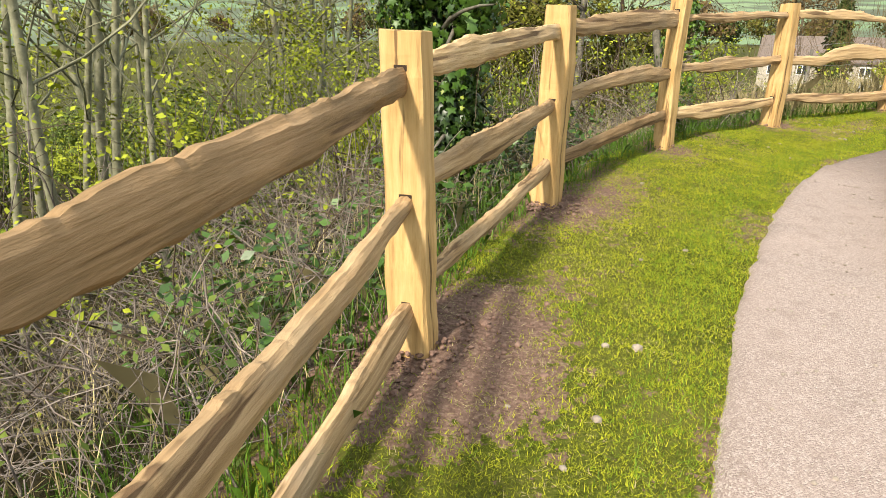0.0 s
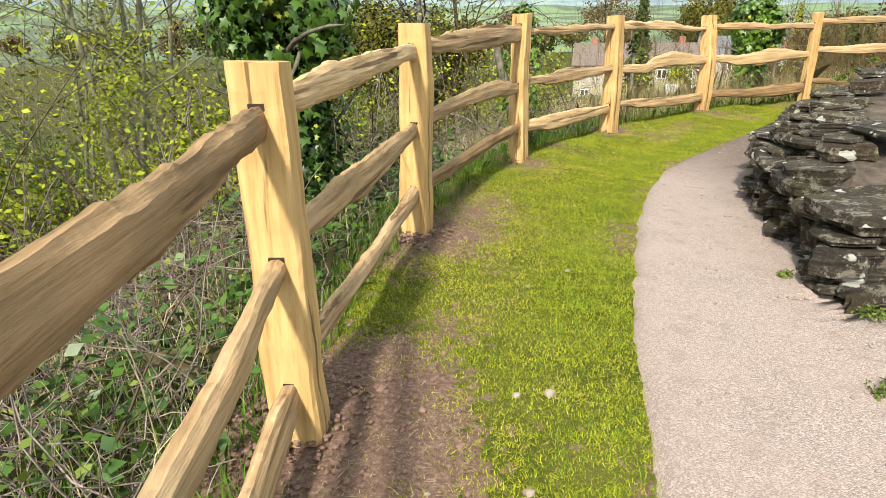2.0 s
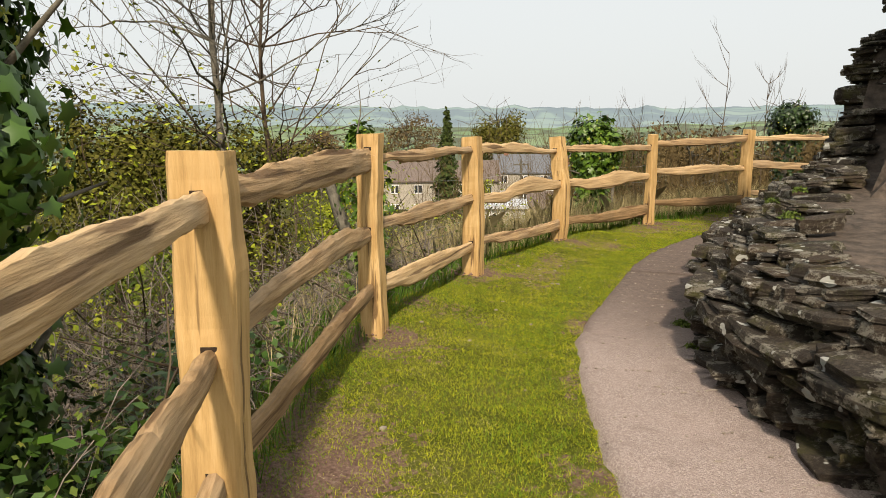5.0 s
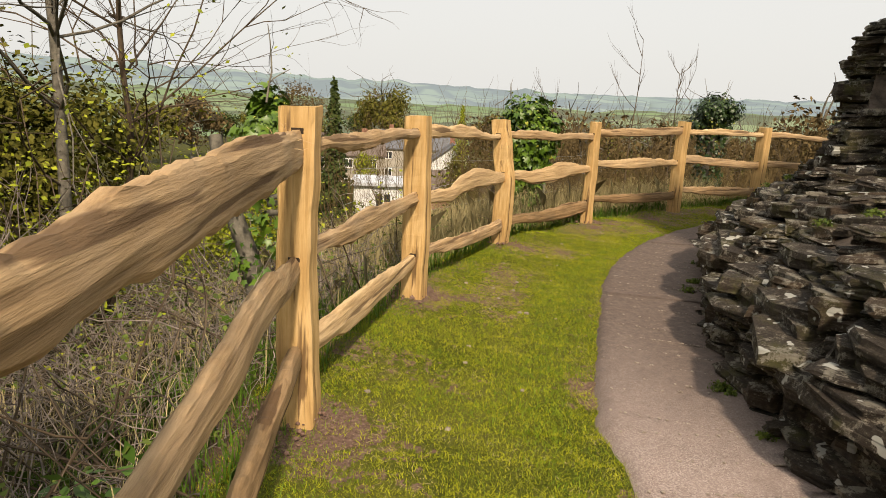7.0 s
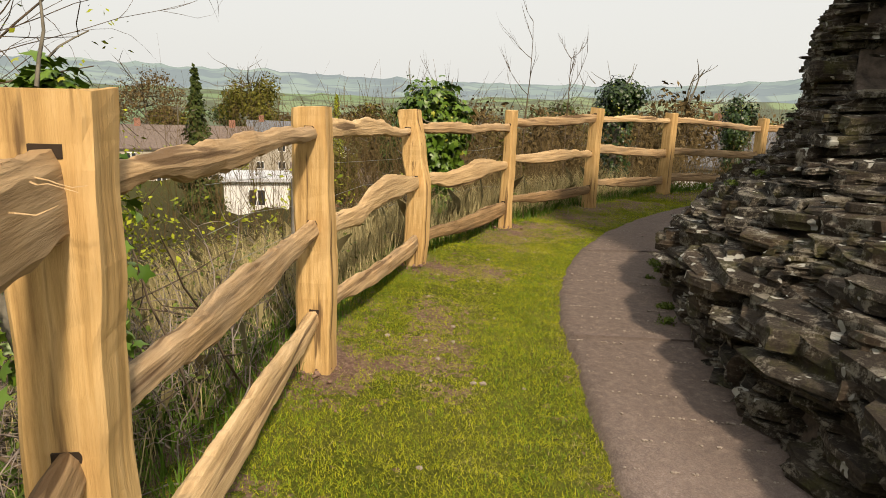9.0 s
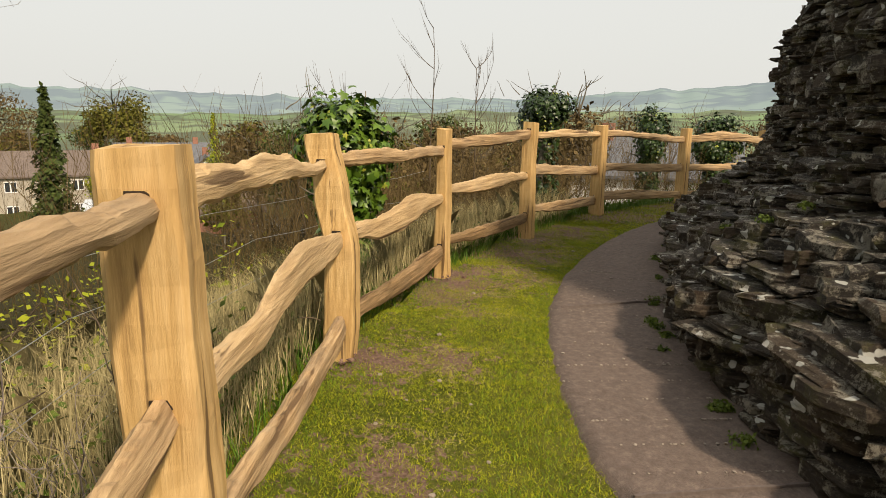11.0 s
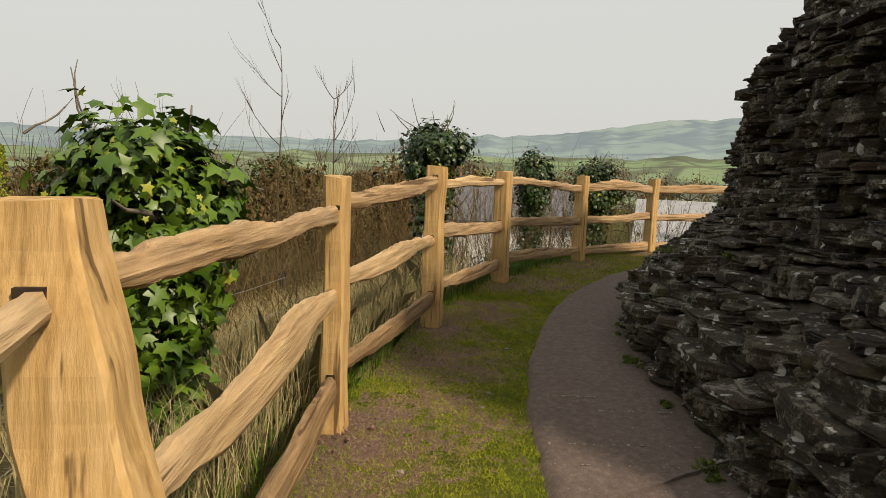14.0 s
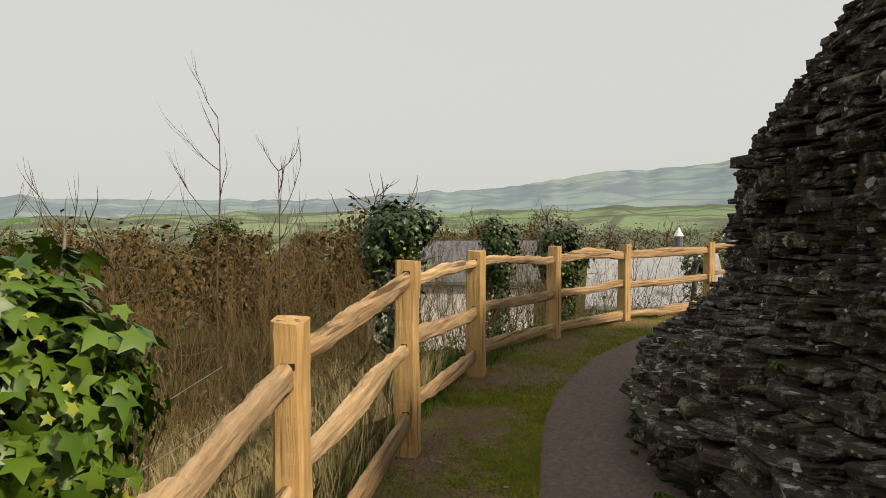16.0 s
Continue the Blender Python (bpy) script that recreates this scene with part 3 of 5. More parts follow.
def build_wall():
    bm = bmesh.new()
    rows = []
    for k in range(0, len(FOOT) - 1, 3):
        s = k * 0.05
        p, t, n = foot(s)
        cap = wall_cap(s)
        row = []
        # unseen taller mass added behind the face, to throw shade on path and turf
        shade_mass = max(cap, float(np.interp(s, [9.5, 10.3], [0.0, 4.3])))
        levels = [(wall_depth(cap * j / 21), cap * j / 21) for j in range(22)]
        levels += [(levels[-1][0] + 0.3, cap), (levels[-1][0] + 0.65, shade_mass), (levels[-1][0] + 2.4, -0.24)]
        for d, z in levels:
            d += 0.13 + 0.03 * noise.noise(Vector((s * 3, z * 5, 0)))
            row.append(bm.verts.new((p.x + n.x * d, p.y + n.y * d, z - 0.06)))
        rows.append(row)
    for r, q in zip(rows, rows[1:]):
        for j in range(len(r) - 1):
            bm.faces.new((r[j], q[j], q[j + 1], r[j + 1]))
    bmesh.ops.recalc_face_normals(bm, faces=bm.faces)
    wall = part("wall_ruin", bm, M_CORE)
    tagged(wall, "ruined castle wall of dark lichened slate rubble in rough courses", "wall", kind="structure")

    rnd = random.Random(4)
    verts, faces = [], []

    def slab(width, depth, thick, r):
        """Outline of one flat stone: an uneven rounded oblong, front towards -y, split into worn layers."""
        n = r.choice((6, 7, 8, 9, 10))
        ring = []
        for i in range(n):
            a = 2 * math.pi * (i + r.uniform(-0.32, 0.32)) / n
            c, q = math.cos(a), math.sin(a)
            k = (abs(c) ** 5 + abs(q) ** 5) ** (-1 / 5) * r.uniform(0.74, 1.06)
            ring.append((c * k * width / 2, q * k * depth / 2))
        vs, fs = [], []
        for z, grow in ((-thick / 2, r.uniform(0.9, 1.0)), (-thick * 0.05, r.uniform(0.93, 1.05)), (thick * 0.1, r.uniform(0.93, 1.03)), (thick / 2, r.uniform(0.9, 0.98))):
            vs += [(x * grow + r.uniform(-0.011, 0.011), y * grow + r.uniform(-0.011, 0.011), z + r.uniform(-0.12, 0.12) * thick) for x, y in ring]
        for k in range(3):
            fs += [(k * n + i, k * n + (i + 1) % n, (k + 1) * n + (i + 1) % n, (k + 1) * n + i) for i in range(n)]
        fs.append(tuple(range(n - 1, -1, -1)))
        fs.append(tuple(range(3 * n, 4 * n)))
        return vs, fs

    singles = 0
    z = 0.02
    while z < 4.4:
        thick = rnd.uniform(0.024, 0.062)
        s = 5.9 + rnd.uniform(0, 0.2)
        while s < 19.0:
            width = rnd.choice((0.09, 0.13, 0.18, 0.24, 0.32, 0.46)) * rnd.uniform(0.8, 1.25)
            ledge = 0.28 < z < 0.5
            if ledge and rnd.random() < 0.6:
                width = rnd.uniform(0.32, 0.75)
            elif rnd.random() < 0.3:
                width *= 0.6
            s += width * 0.48
            p, t, n = foot(s)
            if z < wall_cap(s) + rnd.uniform(-0.05, 0.06) and rnd.random() < (0.9 if z > 0.6 else 0.97) and not (z > 0.6 and noise.noise(Vector((s * 2.1, z * 4.0, 9.0))) > 0.42):
                depth = rnd.uniform(0.3, 0.52) if ledge else rnd.uniform(0.22, 0.36)
                th = thick * rnd.choice((0.55, 0.8, 1.0, 1.3, 1.9)) * (1.35 if ledge else 1)
                wave = (0.1 if z > 0.5 else 0.05) * noise.noise(Vector((s * 1.3, z * 2.6, 2.0))) + 0.07 * noise.noise(Vector((s * 0.6, z * 2.3, 7.0)))
                d = wall_depth(z) + depth * 0.5 - (0.02 if z > 0.27 else -0.05) + wave + rnd.uniform(-0.06, 0.06)
                place = Vector((p.x + n.x * d, p.y + n.y * d, z + rnd.uniform(-0.012, 0.012) + 0.02 * noise.noise(Vector((s * 2, z, 5)))))
                m = Matrix.Translation(place) @ pose(0, 0, 0, rnd.uniform(-8, 4), rnd.gauss(0, 2.5), math.degrees(math.atan2(t.y, t.x)) + rnd.gauss(0, 10))
                near = 6.0 < s < 16.0 and z < 1.0 and width > 0.2 and singles < 300 and rnd.random() < 0.6
                if near:
                    vs, fs = slab(width, depth, th, rnd)
                    ob = mesh_object("stone", vs, fs, M_STONE, wall)
                    ob.matrix_local = m
                    singles += 1
                else:
                    vs, fs = slab(width, depth, th, rnd)
                    o = len(verts)
                    verts.extend(tuple(m @ Vector(v)) for v in vs)
                    faces.extend(tuple(o + i for i in f) for f in fs)
            s += width * 0.48
        z += thick * 0.92
    vs, fs = slab(0.42, 0.34, 0.07, rnd)
    ob = mesh_object("stone", vs, fs, M_STONE, wall, "long slab jutting out of the wall")
    ob.matrix_local = pose(9.98, 6.05, 1.93, 2, 3, 25)
    rest = mesh_object("rubble_courses", verts, faces, M_STONE, wall)
    rest["kind"] = "stuff"
    return wall


build_wall()

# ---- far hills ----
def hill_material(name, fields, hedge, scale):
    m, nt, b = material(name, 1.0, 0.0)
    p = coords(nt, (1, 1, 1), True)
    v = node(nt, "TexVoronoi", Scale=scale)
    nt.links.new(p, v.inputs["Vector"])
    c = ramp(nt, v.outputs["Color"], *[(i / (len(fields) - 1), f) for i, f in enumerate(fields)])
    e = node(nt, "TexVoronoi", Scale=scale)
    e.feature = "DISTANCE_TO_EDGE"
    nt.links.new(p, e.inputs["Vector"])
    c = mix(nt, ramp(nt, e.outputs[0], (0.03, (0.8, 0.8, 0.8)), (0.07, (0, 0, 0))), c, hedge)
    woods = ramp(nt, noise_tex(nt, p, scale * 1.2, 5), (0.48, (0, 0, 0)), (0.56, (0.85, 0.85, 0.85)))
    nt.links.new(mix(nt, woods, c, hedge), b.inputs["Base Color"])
    return m


def build_hill(name, distance, az0, az1, heights, mat, label, rough=1.0, seed=0, depth=0.6):
    """A ridge on an arc round the mound; heights: angles of its skyline in degrees, evenly from az0 to az1."""
    bm = bmesh.new()
    rows = []
    n = 260
    for i in range(n):
        f = i / (n - 1)
        az = radians(az0 + (az1 - az0) * f)
        top = math.tan(radians(spread(heights, f))) * distance
        top += rough * (0.5 + noise.noise(Vector((f * 70, seed, 0)))) + rough * 0.7 * max(0, noise.noise(Vector((f * 160, seed, 3))))
        row = []
        for j in range(9):
            t = j / 8
            r = distance * (1 - depth * (1 - t))
            row.append(bm.verts.new((4 + r * math.cos(az), 5 + r * math.sin(az), -14 + (top + 14) * t ** 1.35)))
        rows.append(row)
    for r, s in zip(rows, rows[1:]):
        for j in range(8):
            bm.faces.new((r[j], r[j + 1], s[j + 1], s[j]))
    bmesh.ops.recalc_face_normals(bm, faces=bm.faces)
    ob = part(name, bm, mat, smooth=True)
    return tagged(ob, label, "hill", kind="structure")


# aerial haze is painted into these pale field and hedge colours
HAZE_FAR = hill_material("haze_tinted_far_fields", ((0.19, 0.25, 0.265), (0.22, 0.29, 0.285), (0.25, 0.315, 0.3)), (0.165, 0.21, 0.245), 0.006)
HAZE_NEAR = hill_material("haze_tinted_green_fields", ((0.14, 0.2, 0.12), (0.175, 0.245, 0.135), (0.205, 0.25, 0.16)), (0.1, 0.112, 0.085), 0.012)
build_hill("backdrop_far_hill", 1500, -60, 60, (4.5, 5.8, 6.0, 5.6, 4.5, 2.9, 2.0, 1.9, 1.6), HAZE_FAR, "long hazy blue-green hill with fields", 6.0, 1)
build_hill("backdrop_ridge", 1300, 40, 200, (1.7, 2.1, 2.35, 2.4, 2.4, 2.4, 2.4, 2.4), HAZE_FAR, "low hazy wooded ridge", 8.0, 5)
build_hill("backdrop_fields", 600, -50, 200, (1.2, 1.5, 1.0, 0.4, 0.7, 1.2, 1.2, 1.2), HAZE_NEAR, "green hillside fields with hedges", 4.0, 9)
build_hill("backdrop_rear", 900, 180, 320, (2.0, 3.0, 3.0, 3.0, 4.0), HAZE_NEAR, "green fields behind the castle mound", 4.0, 12)

# ---- plants: shared builders ----
class Tubes:
    """Gathers tapered tubes into one mesh."""

    def __init__(self, sides=5):
        self.verts, self.faces, self.sides = [], [], sides

    def add(self, points, r0, r1):
        n, k = len(points), self.sides
        start = len(self.verts)
        for i, p in enumerate(points):
            d = (points[min(i + 1, n - 1)] - points[max(i - 1, 0)]).normalized()
            u = d.orthogonal().normalized()
            v = d.cross(u)
            r = r0 + (r1 - r0) * i / (n - 1)
            for j in range(k):
                a = 2 * math.pi * j / k
                self.verts.append(tuple(p + (u * math.cos(a) + v * math.sin(a)) * r))
        for i in range(n - 1):
            o = start + i * k
            for j in range(k):
                self.faces.append((o + j, o + (j + 1) % k, o + k + (j + 1) % k, o + k + j))

    def build(self, name, mat, parent=None, label=""):
        return mesh_object(name, self.verts, self.faces, mat, parent, label, smooth=True)


def wander(rnd, start, way, length, steps, bend, lift=0.0):
    """A crooked line from start."""
    pts, p, d = [start.copy()], start.copy(), way.normalized()
    for _ in range(steps):
        d = (d + Vector((rnd.gauss(0, bend), rnd.gauss(0, bend), rnd.gauss(0, bend) + lift))).normalized()
        p = p + d * (length / steps)
        pts.append(p.copy())
    return pts


def branching(tubes, rnd, start, way, length, radius, depth, tips, forks=4, bend=0.1, lift=0.03, angle=0.7):
    pts = wander(rnd, start, way, length, 7 if depth > 1 else 5, bend, lift)
    tubes.add(pts, radius, radius * (0.35 if depth else 0.25))
    if depth == 0:
        tips.extend(pts[2:])
        return
    for _ in range(forks + rnd.choice((-1, 0, 1))):
        i = rnd.randint(2, len(pts) - 1)
        d = (pts[i] - pts[i - 1]).normalized()
        side = Vector((rnd.gauss(0, 1), rnd.gauss(0, 1), rnd.gauss(0, 0.6))).normalized()
        branching(tubes, rnd, pts[i], d * (1 - angle * 0.4) + side * angle, length * rnd.uniform(0.4, 0.7), radius * rnd.uniform(0.4, 0.55), depth - 1, tips, forks, bend, lift, angle)
    tips.append(pts[-1])


LOBED = np.array([(0, 0.36, 0.03), (0, 0.04, 0), (-0.4, -0.1, -0.07), (-0.3, 0.18, -0.01), (-0.52, 0.46, -0.1), (-0.2, 0.54, -0.01), (0, 1.0, -0.12), (0.2, 0.54, -0.01), (0.52, 0.46, -0.1), (0.3, 0.18, -0.01), (0.4, -0.1, -0.07)])
LOBED_FACES = ((0, 3, 2, 1), (0, 5, 4, 3), (0, 7, 6, 5), (0, 9, 8, 7), (0, 1, 10, 9))
SIMPLE = np.array([(0, 0, 0), (-0.3, 0.5, 0.05), (0, 1.0, 0), (0.3, 0.5, 0.05)])
SIMPLE_FACES = ((0, 3, 2, 1),)


def leaf_mesh(name, centres, normals, sizes, mat, parent=None, lobed=False, droop=0.7, seed=0, label=""):
    """Many single leaves as one mesh; each lies across its normal with its tip hanging by droop."""
    rng = np.random.default_rng(seed)
    shape, polys = (LOBED, LOBED_FACES) if lobed else (SIMPLE, SIMPLE_FACES)
    c, n = np.asarray(centres, float), np.asarray(normals, float)
    n = n + rng.normal(0, 0.6, n.shape) + np.array([0, 0, 0.35])
    n /= np.linalg.norm(n, axis=1)[:, None] + 1e-9
    tip = rng.normal(0, 1 - droop * 0.6, n.shape) + np.array([0, 0, -droop * 1.6])
    tip -= n * np.sum(tip * n, axis=1)[:, None]
    tip /= np.linalg.norm(tip, axis=1)[:, None] + 1e-9
    side = np.cross(tip, n)
    s = np.asarray(sizes, float).reshape(-1, 1, 1)
    v = c[:, None, :] + s * (shape[None, :, 0:1] * side[:, None, :] + shape[None, :, 1:2] * tip[:, None, :] + shape[None, :, 2:3] * n[:, None, :])
    k = len(shape)
    base = (np.arange(len(c)) * k)[:, None]
    faces = np.concatenate([base + np.array(p)[None, :] for p in polys], axis=0)
    return fast_mesh(name, v.reshape(-1, 3), faces, mat, parent, label)


def fast_mesh(name, verts, faces, mat, parent=None, label=""):
    """A mesh from arrays; all faces have the same number of corners."""
    me = bpy.data.meshes.new(name)
    verts = np.asarray(verts, np.float32)
    faces = np.asarray(faces, np.int32)
    k = faces.shape[1]
    me.vertices.add(len(verts))
    me.vertices.foreach_set("co", verts.ravel())
    me.loops.add(faces.size)
    me.loops.foreach_set("vertex_index", faces.ravel())
    me.polygons.add(len(faces))
    me.polygons.foreach_set("loop_start", np.arange(0, faces.size, k, dtype=np.int32))
    me.polygons.foreach_set("loop_total", np.full(len(faces), k, dtype=np.int32))
    me.materials.append(mat)
    me.update(calc_edges=True)
    ob = new(name, me)
    if parent:
        ob.parent = parent
    if label:
        ob["label"] = label
    return ob


def shell(rng, count, radii, lump=0.16, inner=0.7):
    """Places and outward normals of leaves in a loose body of many overlapping clumps round the origin."""
    k = 22
    heads = rng.normal(0, 1, (k, 3))
    heads /= np.linalg.norm(heads, axis=1)[:, None]
    heads *= rng.uniform(0.45, 0.78, k)[:, None]
    pick = rng.integers(0, k, count)
    d = rng.normal(0, 1, (count, 3))
    d /= np.linalg.norm(d, axis=1)[:, None]
    c = heads[pick] + d * (rng.uniform(0.1, 0.42 + lump * 0.5, count) * rng.uniform(inner, 1.0, count))[:, None]
    n = c / (np.linalg.norm(c, axis=1)[:, None] + 1e-6) + 0.7 * d
    return c * np.array(radii), n


BARK = plain("grey_bark", (0.05, 0.045, 0.035), (0.2, 0.18, 0.14), 18, relief=0.6)
PALE_BARK = plain("pale_birch_bark", (0.1, 0.098, 0.055), (0.28, 0.27, 0.18), 14, relief=0.4)
TWIG = plain("dark_twigs", (0.045, 0.03, 0.02), (0.13, 0.095, 0.06), 8)
DEAD = plain("bleached_dead_stems", (0.045, 0.034, 0.028), (0.36, 0.3, 0.26), 9)
IVY = leaf_material("ivy_leaves", (0.014, 0.042, 0.005), (0.06, 0.125, 0.012), 0.45, 0.4)
IVY_BRIGHT = leaf_material("broad_bright_ivy_leaves", (0.022, 0.065, 0.006), (0.1, 0.175, 0.016), 0.42, 0.4)
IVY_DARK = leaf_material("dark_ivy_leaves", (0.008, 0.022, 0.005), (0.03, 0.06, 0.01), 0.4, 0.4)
IVY_YELLOW = leaf_material("yellow_green_leaves", (0.12, 0.17, 0.015), (0.3, 0.32, 0.04), 0.5, 0.4)
SPRING = leaf_material("spring_leaves", (0.05, 0.08, 0.006), (0.3, 0.33, 0.026), 0.7, 0.12)
BRAMBLE = leaf_material("bramble_leaves", (0.02, 0.042, 0.006), (0.13, 0.17, 0.03), 0.65, 0.15)
OLIVE = leaf_material("olive_bushes", (0.03, 0.036, 0.006), (0.14, 0.13, 0.022), 0.75, 0.12)
YEW = leaf_material("yew_needles", (0.015, 0.03, 0.006), (0.055, 0.075, 0.014), 0.7, 0.2)
HAZEL = leaf_material("bare_twig_haze", (0.045, 0.031, 0.015), (0.15, 0.106, 0.046), 0.9, 0.1)
STRAW = leaf_material("straw_grass", (0.08, 0.068, 0.022), (0.5, 0.42, 0.22), 0.8, 0.15)
TURF = leaf_material("turf_blades", (0.06, 0.095, 0.004), (0.36, 0.37, 0.022), 0.7, 0.15)
TURF_DEEP = leaf_material("deep_green_turf", (0.05, 0.11, 0.004), (0.17, 0.25, 0.012), 0.65, 0.25)
LUSH = leaf_material("lush_grass", (0.035, 0.09, 0.008), (0.1, 0.19, 0.015), 0.6, 0.3)


def ivy_bush(place, radii, count, size, mat, label, seed, trunk=True, sprigs=0):
    """An ivy-clad stump: a short trunk hung with leaves under a lumpy crown. place: the crown's middle."""
    rng = np.random.default_rng(seed)
    rnd = random.Random(seed)
    g = ground_at(place[0], place[1])
    ob = thing("ivy_bush", (place[0], place[1], g), label, "bush", "ivy bushes behind the fence")
    up = place[2] - g
    def stem(name, start, way, length, steps, bend, r0, r1):
        tubes = Tubes(6)
        tubes.add(wander(rnd, start, way, length, steps, bend), r0, r1)
        tubes.build(name, BARK, ob)

    stem("trunk", Vector((0, 0, -0.1)), Vector((0, 0, 1)), up + radii[2] * 0.4, 6, 0.08, 0.07, 0.035)
    for _ in range(9):
        d = Vector((rnd.gauss(0, 1), rnd.gauss(0, 1), rnd.uniform(0, 1.2)))
        stem("branch", Vector((0, 0, up * rnd.uniform(0.6, 1.0))), d, max(radii) * rnd.uniform(0.7, 1.15), 5, 0.2, 0.02, 0.004)
    for _ in range(sprigs):
        d = Vector((rnd.gauss(0, 0.6), rnd.gauss(0, 0.6), 1))
        stem("sprig", Vector((rnd.gauss(0, radii[0] * 0.5), rnd.gauss(0, radii[1] * 0.5), up + radii[2] * 0.6)), d, rnd.uniform(0.2, 0.42), 5, 0.15, 0.006, 0.002)
    c, n = shell(rng, count, radii)
    c[:, 2] += up
    if trunk:
        k = count // 3
        a, h = rng.uniform(0, 2 * np.pi, k), rng.uniform(0, up, k)
        r = 0.13 + 0.1 * rng.random(k)
        c2 = np.stack([np.cos(a) * r, np.sin(a) * r, h], 1)
        n2 = np.stack([np.cos(a), np.sin(a), np.zeros(k)], 1)
        c, n = np.concatenate([c, c2]), np.concatenate([n, n2])
    leaf_mesh("crown", c, n, size * rng.uniform(0.55, 1.2, len(c)), mat, ob, True, 0.7, seed)
    k = count // 14
    c, n = shell(rng, k, [r * 1.1 for r in radii])
    c[:, 2] += up
    leaf_mesh("young_leaves", c, n, size * rng.uniform(0.3, 0.6, k), IVY_YELLOW, ob, True, 0.3, seed + 1, "yellow-green young shoots")
    return ob


ivy_bush((0.1, 3.25, 1.42), (0.43, 0.45, 0.72), 5200, 0.062, IVY, "large glossy ivy bush on a stump behind the fence", 11)
# ivy skirt in darker leaves, standing in for the deep shade under the crown
ivy_bush((0.14, 3.28, 0.45), (0.26, 0.3, 0.62), 2200, 0.055, IVY_DARK, "ivy round the foot of the stump, coloured dark for the shade there", 18, trunk=False)
ivy_bush((1.97, 6.05, 1.08), (0.17, 0.18, 0.2), 1300, 0.06, IVY_BRIGHT, "ivy-covered stump with yellowish shoots behind a fence post", 12, sprigs=2)
ivy_bush((5.78, 8.48, 0.98), (0.38, 0.38, 0.52), 3000, 0.082, IVY_BRIGHT, "bright broad-leaved ivy bush leaning over the fence", 13, sprigs=3)
ivy_bush((9.97, 9.02, 1.3), (0.42, 0.42, 0.42), 2800, 0.06, IVY_DARK, "dark round ivy bush on a stem behind the fence", 14, sprigs=7)
ivy_bush((14.2, 9.0, 1.0), (0.42, 0.42, 0.6), 3600, 0.06, IVY_DARK, "dark ivy bush with upright sprigs behind the fence", 15, sprigs=6)
ivy_bush((15.6, 8.15, 0.9), (0.66, 0.6, 0.55), 4600, 0.065, IVY_DARK, "wide dark ivy bush behind the fence", 16, sprigs=3)
ivy_bush((17.6, 5.9, 0.7), (0.3, 0.3, 0.4), 600, 0.06, IVY_DARK, "small dark ivy shrub by the far fence", 17)


# ---- trees on the bank ----
def bare_tree(name, place, height, radius, depth, forks, mat, label, seed, leaves=0, leaf=SPRING, size=0.05, bend=0.08, angle=0.7, group="", way=(0, 0, 1), start=0.3, reach=0.25, lift=0.03):
    rnd = random.Random(seed)
    g = ground_at(place[0], place[1])
    ob = thing(name, (place[0], place[1], g), label, "tree", group)
    tubes, tips = Tubes(6), []
    trunk = wander(rnd, Vector((0, 0, -0.2)), Vector(way), height, 12, bend * 0.5, 0.05)
    tubes.add(trunk, radius, radius * 0.2)
    tubes.build("trunk", mat, ob)
    tubes = Tubes(4)
    for i in range(2, 13):
        if i / 12 < start:
            continue
        for _ in range(forks):
            d = Vector((rnd.gauss(0, 1), rnd.gauss(0, 1), rnd.uniform(0.3, 1.1)))
            branching(tubes, rnd, trunk[i], d, height * reach * rnd.uniform(0.6, 1.3) * (1.25 - 0.6 * i / 12), radius * 0.3, depth - 1, tips, 4, bend * 1.5, lift, angle)
    tubes.build("crown", mat, ob)
    if leaves:
        rng = np.random.default_rng(seed)
        t = np.array([tuple(tips[rnd.randrange(len(tips))]) for _ in range(leaves)])
        t += rng.normal(0, 0.07, t.shape)
        n = rng.normal(0, 1, t.shape)
        leaf_mesh("foliage", t, n, size * rng.uniform(0.5, 1.2, leaves), leaf, ob, False, 0.2, seed)
    return ob


bare_tree("bare_tree", (1.12, 8.9), 7.0, 0.06, 3, 3, BARK, "bare grey tree with fine spreading twigs on the bank", 21, bend=0.1, start=0.3, reach=0.3)
bare_tree("bare_tree", (1.45, 9.8), 5.2, 0.045, 3, 4, TWIG, "bare many-branched tree leaning outward on the bank", 22, bend=0.12, start=0.12, way=(0.22, -0.05, 1), reach=0.45, lift=0.015)
birch = bare_tree("birch", (-2.6, 3.0), 6.2, 0.042, 2, 2, PALE_BARK, "slender pale birch sapling with sparse spring leaves", 23, 900, SPRING, 0.045, group="birches on the bank")
birch_b = bare_tree("birch", (-3.1, 4.2), 7.0, 0.05, 2, 2, PALE_BARK, "slender pale birch sapling with sparse spring leaves", 24, 1100, SPRING, 0.045, group="birches on the bank")
birch_c = bare_tree("birch", (-2.2, 3.6), 5.2, 0.032, 2, 2, PALE_BARK, "slender pale birch sapling with sparse spring leaves", 25, 800, SPRING, 0.045, group="birches on the bank")
spots = random.Random(6)
for i in range(30):
    x, y = spots.uniform(-7.0, -1.6), spots.uniform(1.2, 11.5)
    copy_thing((birch, birch_b, birch_c)[i % 3], pose(x, y, ground_at(x, y), spots.uniform(-7, 7), spots.uniform(-7, 7), spots.uniform(0, 360)))

